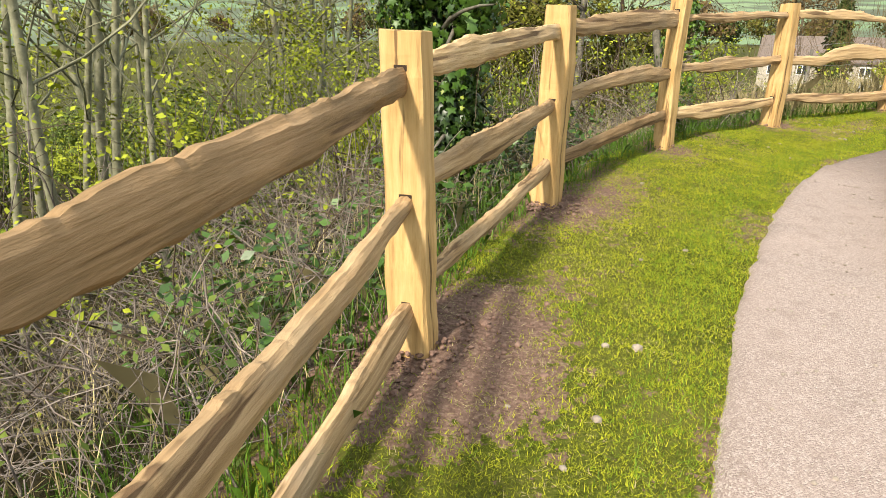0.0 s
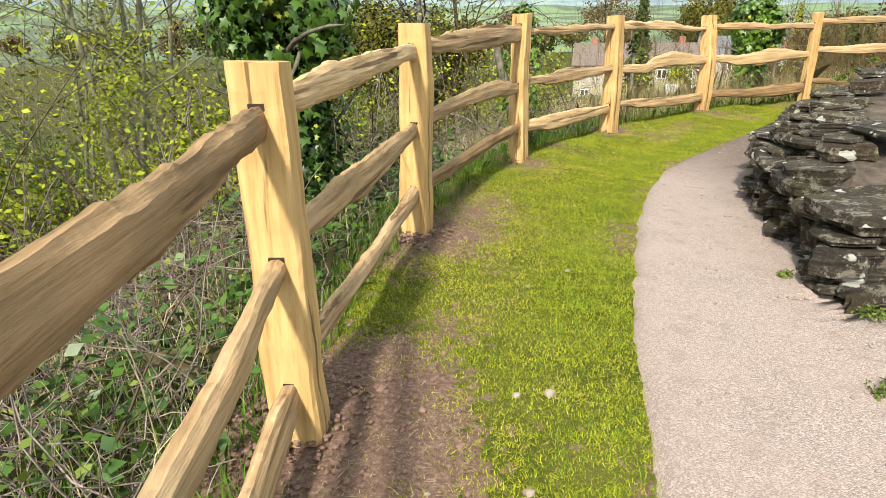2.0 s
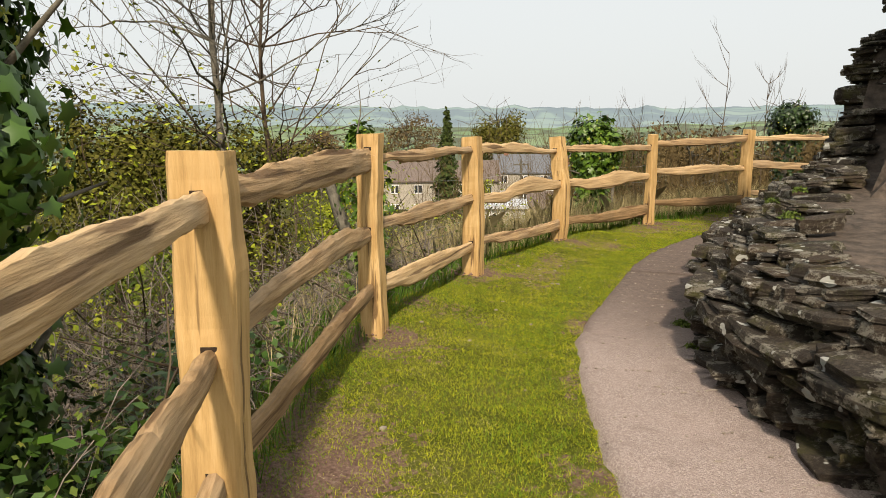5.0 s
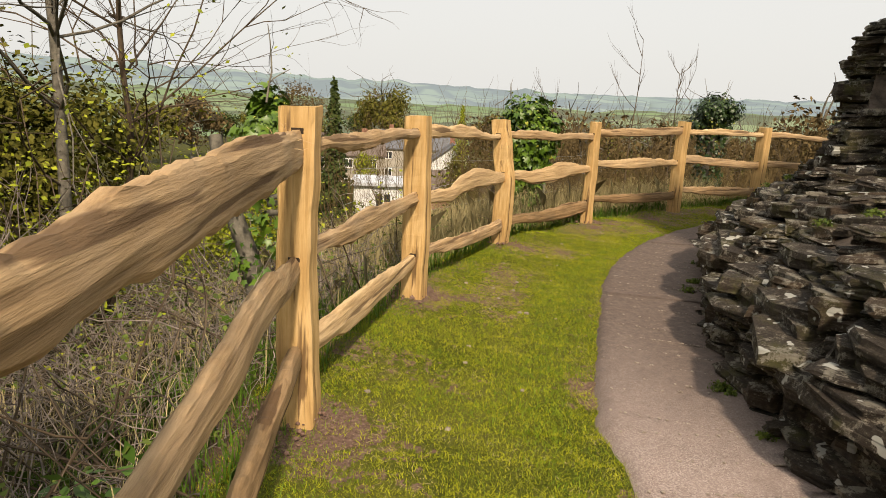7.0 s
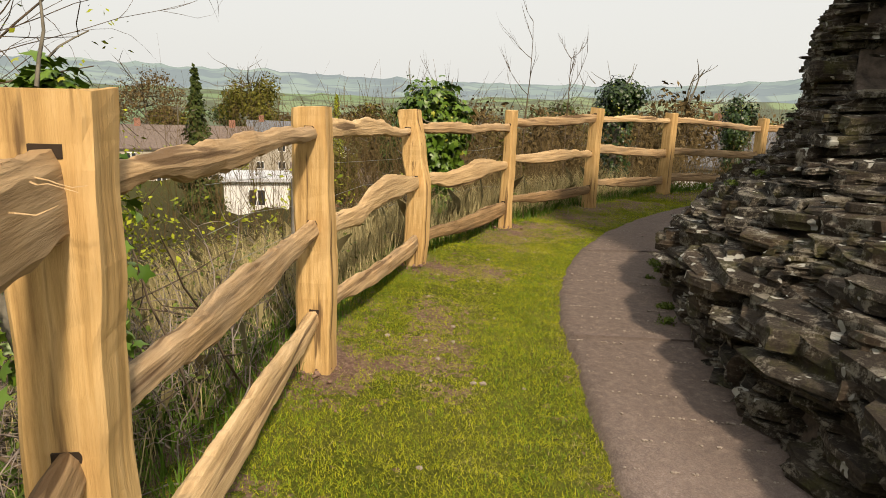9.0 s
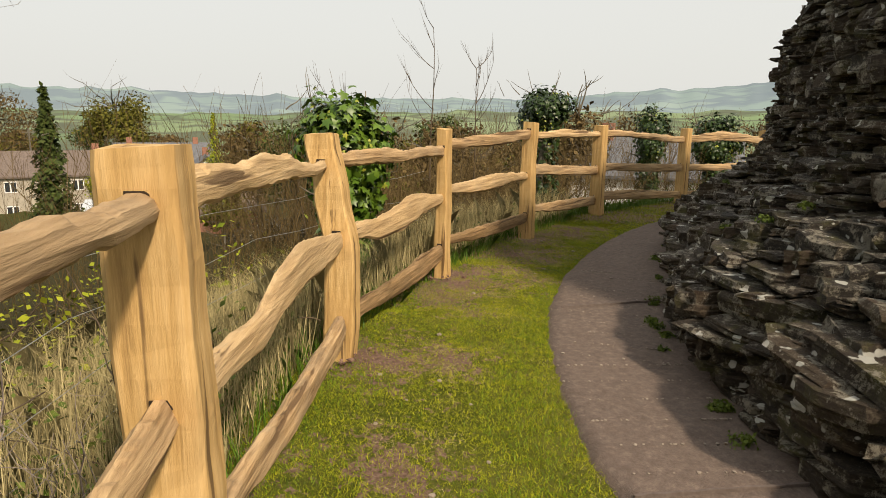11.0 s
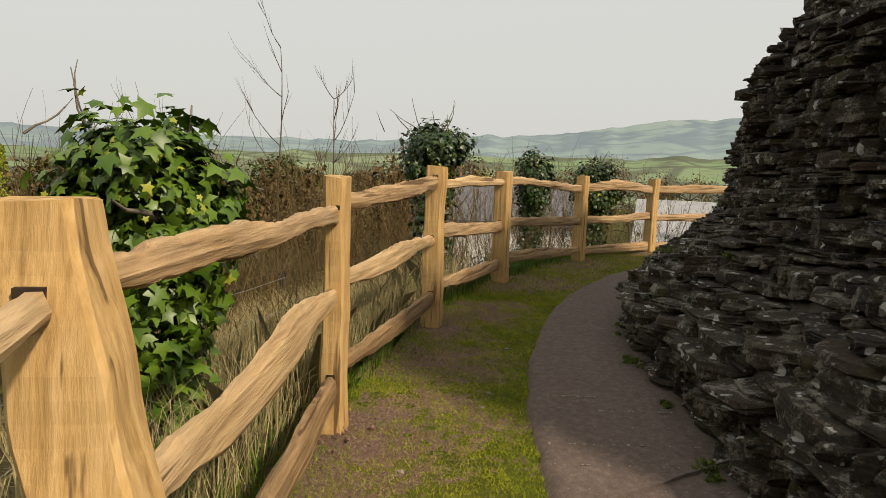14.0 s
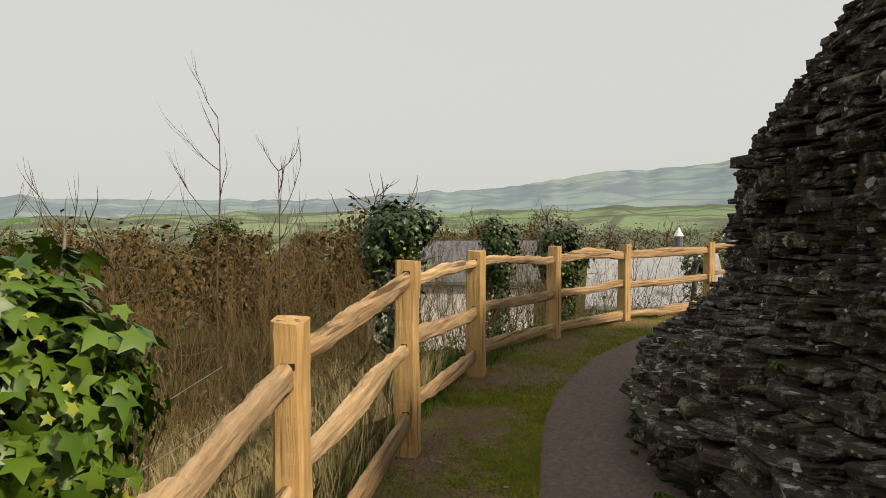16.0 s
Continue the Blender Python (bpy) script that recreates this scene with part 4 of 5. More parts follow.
pair = [bare_tree("ash_sapling", (11.7, 12.2), 4.3, 0.024, 2, 1, TWIG, "tall bare ash sapling with upright twigs", 31, bend=0.04, angle=0.35, lift=0.16, group="saplings on the slope", start=0.45, reach=0.2),
        bare_tree("ash_sapling", (12.4, 11.7), 3.9, 0.026, 2, 2, TWIG, "bare ash sapling with upright curved branches", 32, bend=0.04, angle=0.4, lift=0.2, group="saplings on the slope", start=0.5, reach=0.22)]
for i, (x, y, low) in enumerate(((9.9, 12.8, 1.0), (10.5, 13.3, 1.2), (9.3, 12.6, 1.4), (12.0, 12.0, 1.6), (13.4, 11.0, 1.9), (14.3, 10.6, 2.1), (10.2, 12.4, 1.5))):
    copy_thing(pair[i % 2], pose(x, y, ground_at(x, y) - low, 3 * (i % 3) - 3, 2, 71 * i))


def leafy_bush(place, radii, count, size, mat, label, seed, name="bush", group="", lump=0.3):
    rng = np.random.default_rng(seed)
    rnd = random.Random(seed)
    g = ground_at(place[0], place[1])
    ob = thing(name, (place[0], place[1], g), label, "bush", group)
    up = place[2] - g
    tubes = Tubes(4)
    for _ in range(10):
        d = Vector((rnd.gauss(0, 0.5), rnd.gauss(0, 0.5), 1))
        tubes.add(wander(rnd, Vector((rnd.gauss(0, 0.1), rnd.gauss(0, 0.1), -0.1)), d, up + radii[2] * rnd.uniform(0.3, 0.95), 7, 0.12), 0.02 + 0.01 * radii[0], 0.004)
    tubes.build("stem", TWIG, ob)
    c, n = shell(rng, count, radii, lump, 0.35)
    c[:, 2] += up
    leaf_mesh("crown", c, n, size * rng.uniform(0.5, 1.3, count), mat, ob, False, 0.3, seed)
    return ob


leafy_bush((1.2, 9.9, 0.3), (1.0, 0.9, 1.6), 12000, 0.07, OLIVE, "olive-green ivy-grown hawthorn on the bank", 41)
leafy_bush((0.0, 10.4, 0.4), (1.3, 1.1, 1.8), 13000, 0.07, OLIVE, "olive-green ivy-grown hawthorn on the bank", 42)
leafy_bush((-2.0, 7.0, 0.0), (0.9, 0.9, 1.3), 3500, 0.05, SPRING, "yellow-green budding hawthorn on the bank", 43)
leafy_bush((-0.75, 4.6, 0.1), (0.5, 0.5, 0.9), 1800, 0.045, SPRING, "yellow-green budding hawthorn on the bank", 44)
leafy_bush((3.0, 10.8, -0.1), (1.2, 1.0, 1.0), 5200, 0.055, SPRING, "yellow-green budding hawthorn on the bank", 45)
leafy_bush((0.4, 7.6, -0.1), (0.7, 0.6, 0.7), 2400, 0.045, BRAMBLE, "mixed green and white-blossomed blackthorn bush", 46)
leafy_bush((-3.4, 2.0, -0.6), (1.1, 1.0, 0.7), 3000, 0.05, SPRING, "low yellow-green undergrowth bush below the birches", 47)
leafy_bush((-3.0, 5.5, -0.5), (1.0, 1.0, 0.8), 3000, 0.05, SPRING, "low yellow-green undergrowth bush below the birches", 48)

low = leafy_bush((-6.5, 4.0, -1.4), (1.5, 1.4, 1.1), 5000, 0.075, SPRING, "yellow-green scrub bush further down the bank", 49, group="scrub on the bank")
dim = leafy_bush((-5.5, 9.0, -1.2), (1.5, 1.4, 1.3), 5000, 0.075, BRAMBLE, "dull green scrub bush further down the bank", 50, group="scrub on the bank")
for i in range(34):
    x, y = spots.uniform(-18, -4.0), spots.uniform(-3, 22)
    copy_thing((low, dim)[i % 2], pose(x, y, ground_at(x, y), 0, 0, spots.uniform(0, 360)))


# ---- thickets and rough grass beyond the fence ----
def beside(rng, count, s0, s1, o0, o1):
    """Places between two stretches of the fence line, o metres beyond it."""
    k = rng.uniform(s0, s1, count) / 0.25
    i = np.clip(k.astype(int), 0, len(FENCE_NP) - 2)
    p = FENCE_NP[i] + (FENCE_NP[i + 1] - FENCE_NP[i]) * (k - i)[:, None]
    o = rng.uniform(o0, o1, count)
    n = np.stack([-FENCE_T[i, 1], FENCE_T[i, 0]], 1)
    return p + n * o[:, None], o


def stem_thicket(name, label, count, s0, s1, o0, o1, length, up, mat, seed, radius=0.006, twigs=2, curl=0.18, top=None):
    """Loose stems beyond the fence, none of which reaches over it; top: the height near which their tips end."""
    rnd, rng = random.Random(seed), np.random.default_rng(seed)
    xy, o = beside(rng, count, s0, s1, o0, o1)
    g = ground_height(xy[:, 0], xy[:, 1])
    lines = []
    for (x, y), z in zip(xy, g):
        d = Vector((rnd.gauss(0, 1), rnd.gauss(0, 1), up))
        reach = length * rnd.uniform(0.5, 1.2)
        if top is not None:
            reach = max(0.4, (top - z) * rnd.uniform(0.55, 1.12))
        pts = wander(rnd, Vector((x, y, z - 0.03)), d, reach, 8, curl, -0.06 if up < 1.5 else 0.04)
        r = radius * rnd.uniform(0.4, 1.2)
        lines.append((pts, r, r * 0.35))
        for _ in range(twigs):
            i = rnd.randint(2, 7)
            lines.append((wander(rnd, pts[i], Vector((rnd.gauss(0, 1), rnd.gauss(0, 1), up * 0.6)), reach * rnd.uniform(0.12, 0.3), 4, curl), r * 0.5, r * 0.25))
    flat = np.array([(p.x, p.y) for pts, _, _ in lines for p in pts])
    clear = outside(flat[:, 0], flat[:, 1]) > 0.07
    tubes, k = Tubes(3), 0
    for pts, r0, r1 in lines:
        if clear[k:k + len(pts)].all():
            tubes.add(pts, r0, r1)
        k += len(pts)
    ob = tubes.build(name, mat)
    return tagged(ob, label, "undergrowth", kind="stuff")


stem_thicket("bramble_canes", "tangle of bleached dead bramble canes beyond the fence", 2900, 1.5, 12.0, 0.12, 2.2, 0.8, 0.75, DEAD, 51, 0.0045, 3, 0.22)
stem_thicket("bramble_canes", "dark arching bramble canes beyond the fence", 420, 1.5, 13.0, 0.1, 3.2, 1.5, 0.9, TWIG, 52, 0.007, 2, 0.14)
stem_thicket("hazel_thicket", "dense bare brown saplings on the slope", 800, 16.5, 26.0, 1.4, 10.0, 3.4, 3.6, HAZEL, 53, 0.008, 8, 0.08, 1.4)
stem_thicket("hazel_thicket", "fine bare brush along the fence", 480, 15.5, 28.0, 0.35, 2.5, 1.3, 2.6, HAZEL, 54, 0.005, 5, 0.12, 0.75)
stem_thicket("hazel_thicket", "bare thin shoots on the bank", 320, 3.0, 12.0, 1.2, 6.0, 2.2, 2.6, DEAD, 55, 0.008, 4, 0.1, 0.9)


def leaf_litter(name, label, count, s0, s1, o0, o1, low, high, size, mat, seed):
    rng = np.random.default_rng(seed)
    xy, o = beside(rng, count, s0, s1, o0, o1)
    lump = 0.5 + 0.5 * waves(xy[:, 0] * 1.4, xy[:, 1] * 1.6)
    keep = rng.random(count) < 0.25 + 0.75 * lump
    xy, lump = xy[keep], lump[keep]
    z = ground_height(xy[:, 0], xy[:, 1]) + low + (high - low) * rng.random(len(xy)) * (0.35 + 0.65 * lump)
    n = np.stack([rng.normal(0, 0.6, len(xy)), rng.normal(0, 0.6, len(xy)), np.ones(len(xy))], 1)
    ob = leaf_mesh(name, np.column_stack([xy, z]), n, size * rng.uniform(0.4, 1.2, len(xy)), mat, None, False, 0.2, seed)
    return tagged(ob, label, "undergrowth", kind="stuff")


leaf_litter("bramble_leaves", "small green bramble leaves among the canes", 21000, 1.0, 13.0, 0.15, 3.5, 0.02, 0.6, 0.034, BRAMBLE, 61)
leaf_litter("bramble_leaves", "yellow-green new leaves over the bank", 30000, 1.0, 15.0, 1.2, 9.0, 0.05, 1.2, 0.06, SPRING, 62)
leaf_litter("bramble_leaves", "green undergrowth leaves below the fence", 9000, 11.0, 27.0, 0.2, 3.0, 0.0, 0.4, 0.05, BRAMBLE, 63)
leaf_litter("hedge_leaves", "yellow-green spring leaves of the hedge on the bank", 26000, 3.5, 12.5, 1.4, 5.5, 0.5, 2.7, 0.045, SPRING, 66)
leaf_litter("nettle_leaves", "low leafy weeds on the slope", 14000, 13.0, 27.0, 2.5, 16.0, 0.0, 0.8, 0.09, OLIVE, 64)
leaf_litter("ground_ivy", "trailing ivy over the bank by the fence", 3500, 5.4, 9.0, 0.15, 0.9, 0.02, 0.55, 0.06, IVY, 65)


def grass(name, label, xy, height, width, lean, mat, seed):
    rng = np.random.default_rng(seed)
    n = len(xy)
    z = ground_height(xy[:, 0], xy[:, 1])
    base = np.column_stack([xy, z])
    a = rng.uniform(0, 2 * np.pi, n)
    side = np.stack([np.cos(a), np.sin(a), np.zeros(n)], 1) * (width * rng.uniform(0.6, 1.2, n))[:, None]
    h = height * rng.uniform(0.4, 1.2, n)
    b = rng.uniform(0, 2 * np.pi, n)
    out = np.stack([np.cos(b), np.sin(b), np.zeros(n)], 1) * (h * lean * rng.random(n))[:, None]
    up = np.stack([np.zeros(n), np.zeros(n), h], 1)
    if height < 0.05:
        v = np.stack([base - side, base + side, base + up * (1 - 0.3 * lean) + out], 1)
        ob = fast_mesh(name, v.reshape(-1, 3), (np.arange(n) * 3)[:, None] + np.array([[0, 1, 2]]), mat)
        return tagged(ob, label, "grass", kind="stuff")
    v = np.stack([base - side, base + side, base + up * 0.6 + out * 0.35 + side * 0.6, base + up * (1 - 0.3 * lean) + out, base + up * 0.6 + out * 0.35 - side * 0.6], 1)
    k = (np.arange(n) * 5)[:, None]
    ob = fast_mesh(name, v.reshape(-1, 3), k + np.array([[0, 1, 2, 3, 4]]), mat)
    return tagged(ob, label, "grass", kind="stuff")


rough = np.random.default_rng(71)
xy, o = beside(rough, 21000, 12.0, 19.0, 0.15, 2.2)
grass("dry_grass", "tall straw-coloured dead grass beyond the fence", xy, 0.55, 0.0025, 0.7, STRAW, 72)
xy, o = beside(rough, 3600, 2.0, 12.0, 0.2, 1.8)
grass("dry_grass", "straw-coloured dead grass among the brambles", xy, 0.4, 0.0022, 0.9, STRAW, 73)
xy, o = beside(rough, 26000, 1.0, 27.0, 0.02, 0.9)
grass("long_grass", "lush green grass along the fence foot", xy, 0.17, 0.0028, 0.8, LUSH, 74)

# ---- mown turf between fence and path ----
LEFT_NP = np.array([tuple(p) for p in smooth_line(PATH_LEFT, 0.1)])


def right_of_edge(xy):
    """True for places on the path's side of the turf edge."""
    t = np.gradient(LEFT_NP, axis=0)
    out = np.zeros(len(xy), bool)
    for i in range(0, len(xy), 4000):
        d = xy[i:i + 4000, None, :] - LEFT_NP[None]
        k = np.argmin((d ** 2).sum(2), axis=1)
        r = np.arange(len(k))
        out[i:i + 4000] = t[k, 0] * d[r, k, 1] - t[k, 1] * d[r, k, 0] < -0.004
    return out


def turf():
    rng = np.random.default_rng(81)
    xy, o = beside(rng, 470000, 3.0, 19.0, -1.6, 0.25)
    cover = 1.25 - soil_at(xy[:, 0], xy[:, 1]) * 1.7 + 0.35 * waves(xy[:, 0] * 5, xy[:, 1] * 5)
    xy = xy[(rng.random(len(xy)) < np.clip(cover, 0.04, 1)) & ~right_of_edge(xy)]
    grass("turf", "short bright green mown grass between fence and path", xy, 0.024, 0.0016, 1.2, TURF, 82)
    xy, o = beside(rng, 150000, 3.0, 19.0, -1.6, 0.2)
    lush = 0.5 * waves(xy[:, 0] * 2.1 + 1, xy[:, 1] * 1.9) + 0.4 * waves(xy[:, 0] * 5.3, xy[:, 1] * 4.7)
    edge = np.exp(-((o + 0.95) / 0.2) ** 2) + np.exp(-((o - 0.05) / 0.2) ** 2)
    green = (rng.random(len(xy)) < np.clip(lush + edge - 1.6 * np.clip(soil_at(xy[:, 0], xy[:, 1]) - 0.45, 0, 1), 0, 1)) & ~right_of_edge(xy)
    grass("turf", "deeper green tufts in the mown grass", xy[green], 0.034, 0.0018, 1.1, TURF_DEEP, 84)
    dry = (rng.random(len(xy)) < np.clip(-lush * 0.9 + 0.22, 0, 1)) & ~green & ~right_of_edge(xy)
    grass("thatch", "dry straw blades lying in the mown grass", xy[dry], 0.02, 0.0014, 2.2, STRAW, 85)
    xy, o = beside(rng, 40000, 18.5, 29.0, -1.6, 0.2)
    xy = xy[~right_of_edge(xy)]
    grass("turf", "short green grass along the far bend of the path", xy, 0.04, 0.003, 1.0, TURF, 83)


turf()


def lump_mesh(rnd, size, flat=0.7):
    bm = bmesh.new()
    bmesh.ops.create_icosphere(bm, subdivisions=1, radius=size)
    for v in bm.verts:
        v.co *= rnd.uniform(0.7, 1.15)
        v.co.z *= flat
    return bm


def clods():
    rnd = random.Random(91)
    verts, faces = [], []
    for i, n, r in ((1, 700, 0.42), (2, 600, 0.4), (3, 60, 0.2), (4, 90, 0.2), (5, 60, 0.2), (6, 40, 0.2)):
        p = POSTS[i]
        for _ in range(n):
            a, d = rnd.uniform(0, 6.283), abs(rnd.gauss(0, r * 0.6)) + 0.06
            x, y = p.x + math.cos(a) * d - 0.06, p.y + math.sin(a) * d
            bm = lump_mesh(rnd, rnd.uniform(0.004, 0.013) * (1.6 if rnd.random() < 0.1 else 1))
            o = len(verts)
            g = ground_at(x, y) + 0.03 * max(0, 1 - d / 0.3)
            verts += [(v.co.x + x, v.co.y + y, v.co.z + g + 0.004) for v in bm.verts]
            faces += [tuple(o + v.index for v in f.verts) for f in bm.faces]
            bm.free()
    ob = mesh_object("soil_clods", verts, faces, plain("reddish_soil", (0.09, 0.05, 0.038), (0.26, 0.165, 0.125), 30))
    tagged(ob, "crumbled reddish soil heaped round the new posts", "soil", kind="stuff")


clods()

PALE_STONE = plain("pale_field_stone", (0.17, 0.135, 0.105), (0.34, 0.29, 0.24), 30)


def field_stones():
    rnd = random.Random(95)
    for i in range(46):
        if i == 0:
            x, y, size = 1.11, 1.36, 0.026
        else:
            k = rnd.uniform(14, 72)
            p = FENCE_NP[int(k)]
            t = FENCE_T[int(k)]
            o = rnd.uniform(-0.95, -0.15)
            x, y, size = p[0] - t[1] * o, p[1] + t[0] * o, rnd.uniform(0.008, 0.02)
        ob = part("field_stone", lump_mesh(rnd, size, 0.6), PALE_STONE)
        ob.location = (x, y, ground_at(x, y) + size * 0.25)
        tagged(ob, "small pale stone lying in the turf", "stone", "stones in the turf")


field_stones()


def weeds():
    """Low weeds rooted along the wall's foot and on its ledges."""
    rnd = random.Random(97)
    places = [(2.2, 1.2, 0.03, 0.11), (1.98, 0.78, 0.03, 0.07), (2.5, 1.7, 0.05, 0.08)]
    for i in range(34):
        s = rnd.uniform(6.2, 16.5)
        p, t, n = foot(s)
        d = rnd.uniform(-0.06, 0.02) if i < 24 else rnd.uniform(0.3, 0.6)
        z = 0.03 if i < 24 else float(np.interp(d, PROFILE_D, PROFILE_Z)) + 0.03
        places.append((p.x + n.x * d, p.y + n.y * d, z, rnd.uniform(0.03, 0.075)))
    for k, (x, y, z, r) in enumerate(places):
        rng = np.random.default_rng(100 + k)
        c, n = shell(rng, int(60 + 1600 * r), (r, r, r * 0.6), 0.3, 0.2)
        c[:, 2] = np.abs(c[:, 2])
        ob = leaf_mesh("weed", c, n, 0.02 * rng.uniform(0.5, 1.2, len(c)), BRAMBLE, None, False, 0.1, 300 + k)
        ob.location = (x, y, z)
        tagged(ob, "small green weed growing at the stone wall", "plant", "weeds along the wall")


weeds()


def wire_fence():
    ob = thing("wire_fence", (2.0, 6.5, -0.2), "old rusty stock-wire fence half hidden in the grass", "fence")
    base = Matrix.Translation(ob.location).inverted()
    wire = plain("dull_galvanised_wire", (0.12, 0.13, 0.13), (0.28, 0.3, 0.3), 20, 0.5, 0.5)
    stake = plain("weathered_stake", (0.1, 0.09, 0.075), (0.25, 0.23, 0.2), 12)
    line = []
    for k in range(48, 68, 2):
        p, t = FENCE_NP[k], FENCE_T[k]
        line.append(Vector((p[0] - t[1] * 0.75, p[1] + t[0] * 0.75, 0)))
    for q in line:
        q.z = ground_at(q.x, q.y)
    for h in (0.2, 0.4, 0.62, 0.85):
        tubes = Tubes(3)
        tubes.add([q + Vector((0, 0, h + 0.02 * math.sin(i * 2.1 + h * 9))) for i, q in enumerate(line)], 0.0018, 0.0018)
        w = tubes.build("wire", wire, ob)
        w.matrix_local = base
    for i in range(2, len(line), 5):
        tubes = Tubes(7)
        q = line[i]
        tubes.add([q + Vector((0, 0, -0.2)), q + Vector((0.01, 0, 0.4)), q + Vector((0.02, 0.01, 0.8))], 0.022, 0.02)
        s = tubes.build("stake", stake, ob)
        s.matrix_local = base


wire_fence()


def path_joints():
    """Two dark worn joints across the path."""
    rnd = random.Random(131)
    worn_shade = plain("dark_worn_joint", (0.09, 0.07, 0.06), (0.16, 0.125, 0.11), 30)
    for (ax, ay), (bx, by) in (((4.22, 5.66), (4.66, 5.2)), ((6.05, 6.8), (6.75, 6.25))):
        verts, faces = [], []
        for i in range(31):
            f = i / 30
            x, y = ax + (bx - ax) * f, ay + (by - ay) * f
            w = rnd.uniform(0.0015, 0.005)
            x += 0.012 * noise.noise(Vector((f * 9, ax, 0)))
            verts += [(x - w, y - w, 0.043), (x + w, y + w, 0.043), (x + w, y + w, 0.02), (x - w, y - w, 0.02)]
            if i:
                o = 4 * i
                faces += [(o - 4, o - 3, o + 1, o), (o - 3, o - 2, o + 2, o + 1), (o - 1, o - 4, o, o + 3)]
        ob = mesh_object("path_joint", verts, faces, worn_shade)
        tagged(ob, "dark worn joint across the gravel path", "joint", kind="structure")


path_joints()


# ---- the village below ----
def box_mesh(x0, x1, y0, y1, z0, z1):
    bm = bmesh.new()
    bmesh.ops.create_cube(bm, size=1, matrix=Matrix.Translation(((x0 + x1) / 2, (y0 + y1) / 2, (z0 + z1) / 2)) @ Matrix.Diagonal((x1 - x0, y1 - y0, z1 - z0, 1)))
    return bm


RENDER_BEIGE = plain("beige_render", (0.3, 0.27, 0.22), (0.42, 0.38, 0.31), 2)
RENDER_WHITE = plain("white_render", (0.62, 0.62, 0.6), (0.78, 0.78, 0.76), 2)
TILE_BROWN = plain("brown_roof_tiles", (0.1, 0.078, 0.066), (0.185, 0.145, 0.125), 5)
TILE_SLATE = plain("slate_roof", (0.08, 0.085, 0.095), (0.17, 0.175, 0.19), 5)
SHEET = plain("pale_roof_sheet", (0.45, 0.47, 0.5), (0.62, 0.64, 0.66), 1.5, 0.5, 0.4)
TILE_GREY = plain("pale_grey_slates", (0.24, 0.25, 0.26), (0.36, 0.37, 0.38), 3)
BRICK = plain("brick_red", (0.2, 0.09, 0.06), (0.34, 0.17, 0.12), 6)
FRAME = plain("white_window_frame", (0.65, 0.65, 0.64), (0.8, 0.8, 0.79), 4)
M_GLASS, _nt, _b = material("window_glass", 0.08, 0.6)
_b.inputs["Base Color"].default_value = (0.03, 0.035, 0.04, 1)


def house(place, turn, length, depth, eave, ridge, wall_mat, roof_mat, label, windows=3, chimneys=1, flat=False):
    """A house whose long side faces local -y. eave and ridge: heights over its base."""
    ob = thing("house", place, label, "house", "village houses")
    ob.rotation_euler = (0, 0, radians(turn))
    h = length / 2
    bm = box_mesh(-h, h, 0, depth, -3, eave)
    if not flat:
        for x in (-h, h):
            vs = [bm.verts.new((x, 0, eave)), bm.verts.new((x, depth, eave)), bm.verts.new((x, depth / 2, ridge - 0.1))]
            bm.faces.new(vs)
    part("wall", bm, wall_mat, ob)
    bm = bmesh.new()
    if flat:
        bm.free()
        part("roof", box_mesh(-h - 0.25, h + 0.25, -0.3, depth + 0.2, eave, eave + 0.22), roof_mat, ob)
    else:
        e = 0.3
        prof = [(-e, eave - 0.15), (depth / 2, ridge), (depth + e, eave - 0.15), (depth + e, eave + 0.02), (depth / 2, ridge + 0.18), (-e, eave + 0.02)]
        ends = [[bm.verts.new((x, y, z)) for y, z in prof] for x in (-h - e, h + e)]
        for i in range(6):
            bm.faces.new((ends[0][i], ends[0][(i + 1) % 6], ends[1][(i + 1) % 6], ends[1][i]))
        bm.faces.new((ends[0][0], ends[0][1], ends[0][4], ends[0][5]))
        bm.faces.new((ends[0][1], ends[0][2], ends[0][3], ends[0][4]))
        bm.faces.new((ends[1][0], ends[1][1], ends[1][4], ends[1][5]))
        bm.faces.new((ends[1][1], ends[1][2], ends[1][3], ends[1][4]))
        bmesh.ops.recalc_face_normals(bm, faces=bm.faces)
        roof = part("roof", bm, roof_mat, ob)
        for i in range(chimneys):
            x = -h * 0.7 + i * (h * 1.4 / max(1, chimneys - 1)) if chimneys > 1 else h * 0.6
            bm = box_mesh(x - 0.35, x + 0.35, depth / 2 - 0.3, depth / 2 + 0.3, ridge - 0.5, ridge + 0.9)
            part("chimney", bm, BRICK, roof)
    for row in range(2 if eave > 4 else 1):
        for i in range(windows):
            x = -h + length * (i + 0.5) / windows
            z = eave - 1.6 - row * 2.5
            win = part("window", box_mesh(x - 0.55, x + 0.55, -0.06, 0.05, z, z + 1.15), FRAME, ob)
            for q in (-0.27, 0.27):
                part("pane", box_mesh(x + q - 0.21, x + q + 0.21, -0.075, -0.05, z + 0.1, z + 1.05), M_GLASS, win)
    return ob


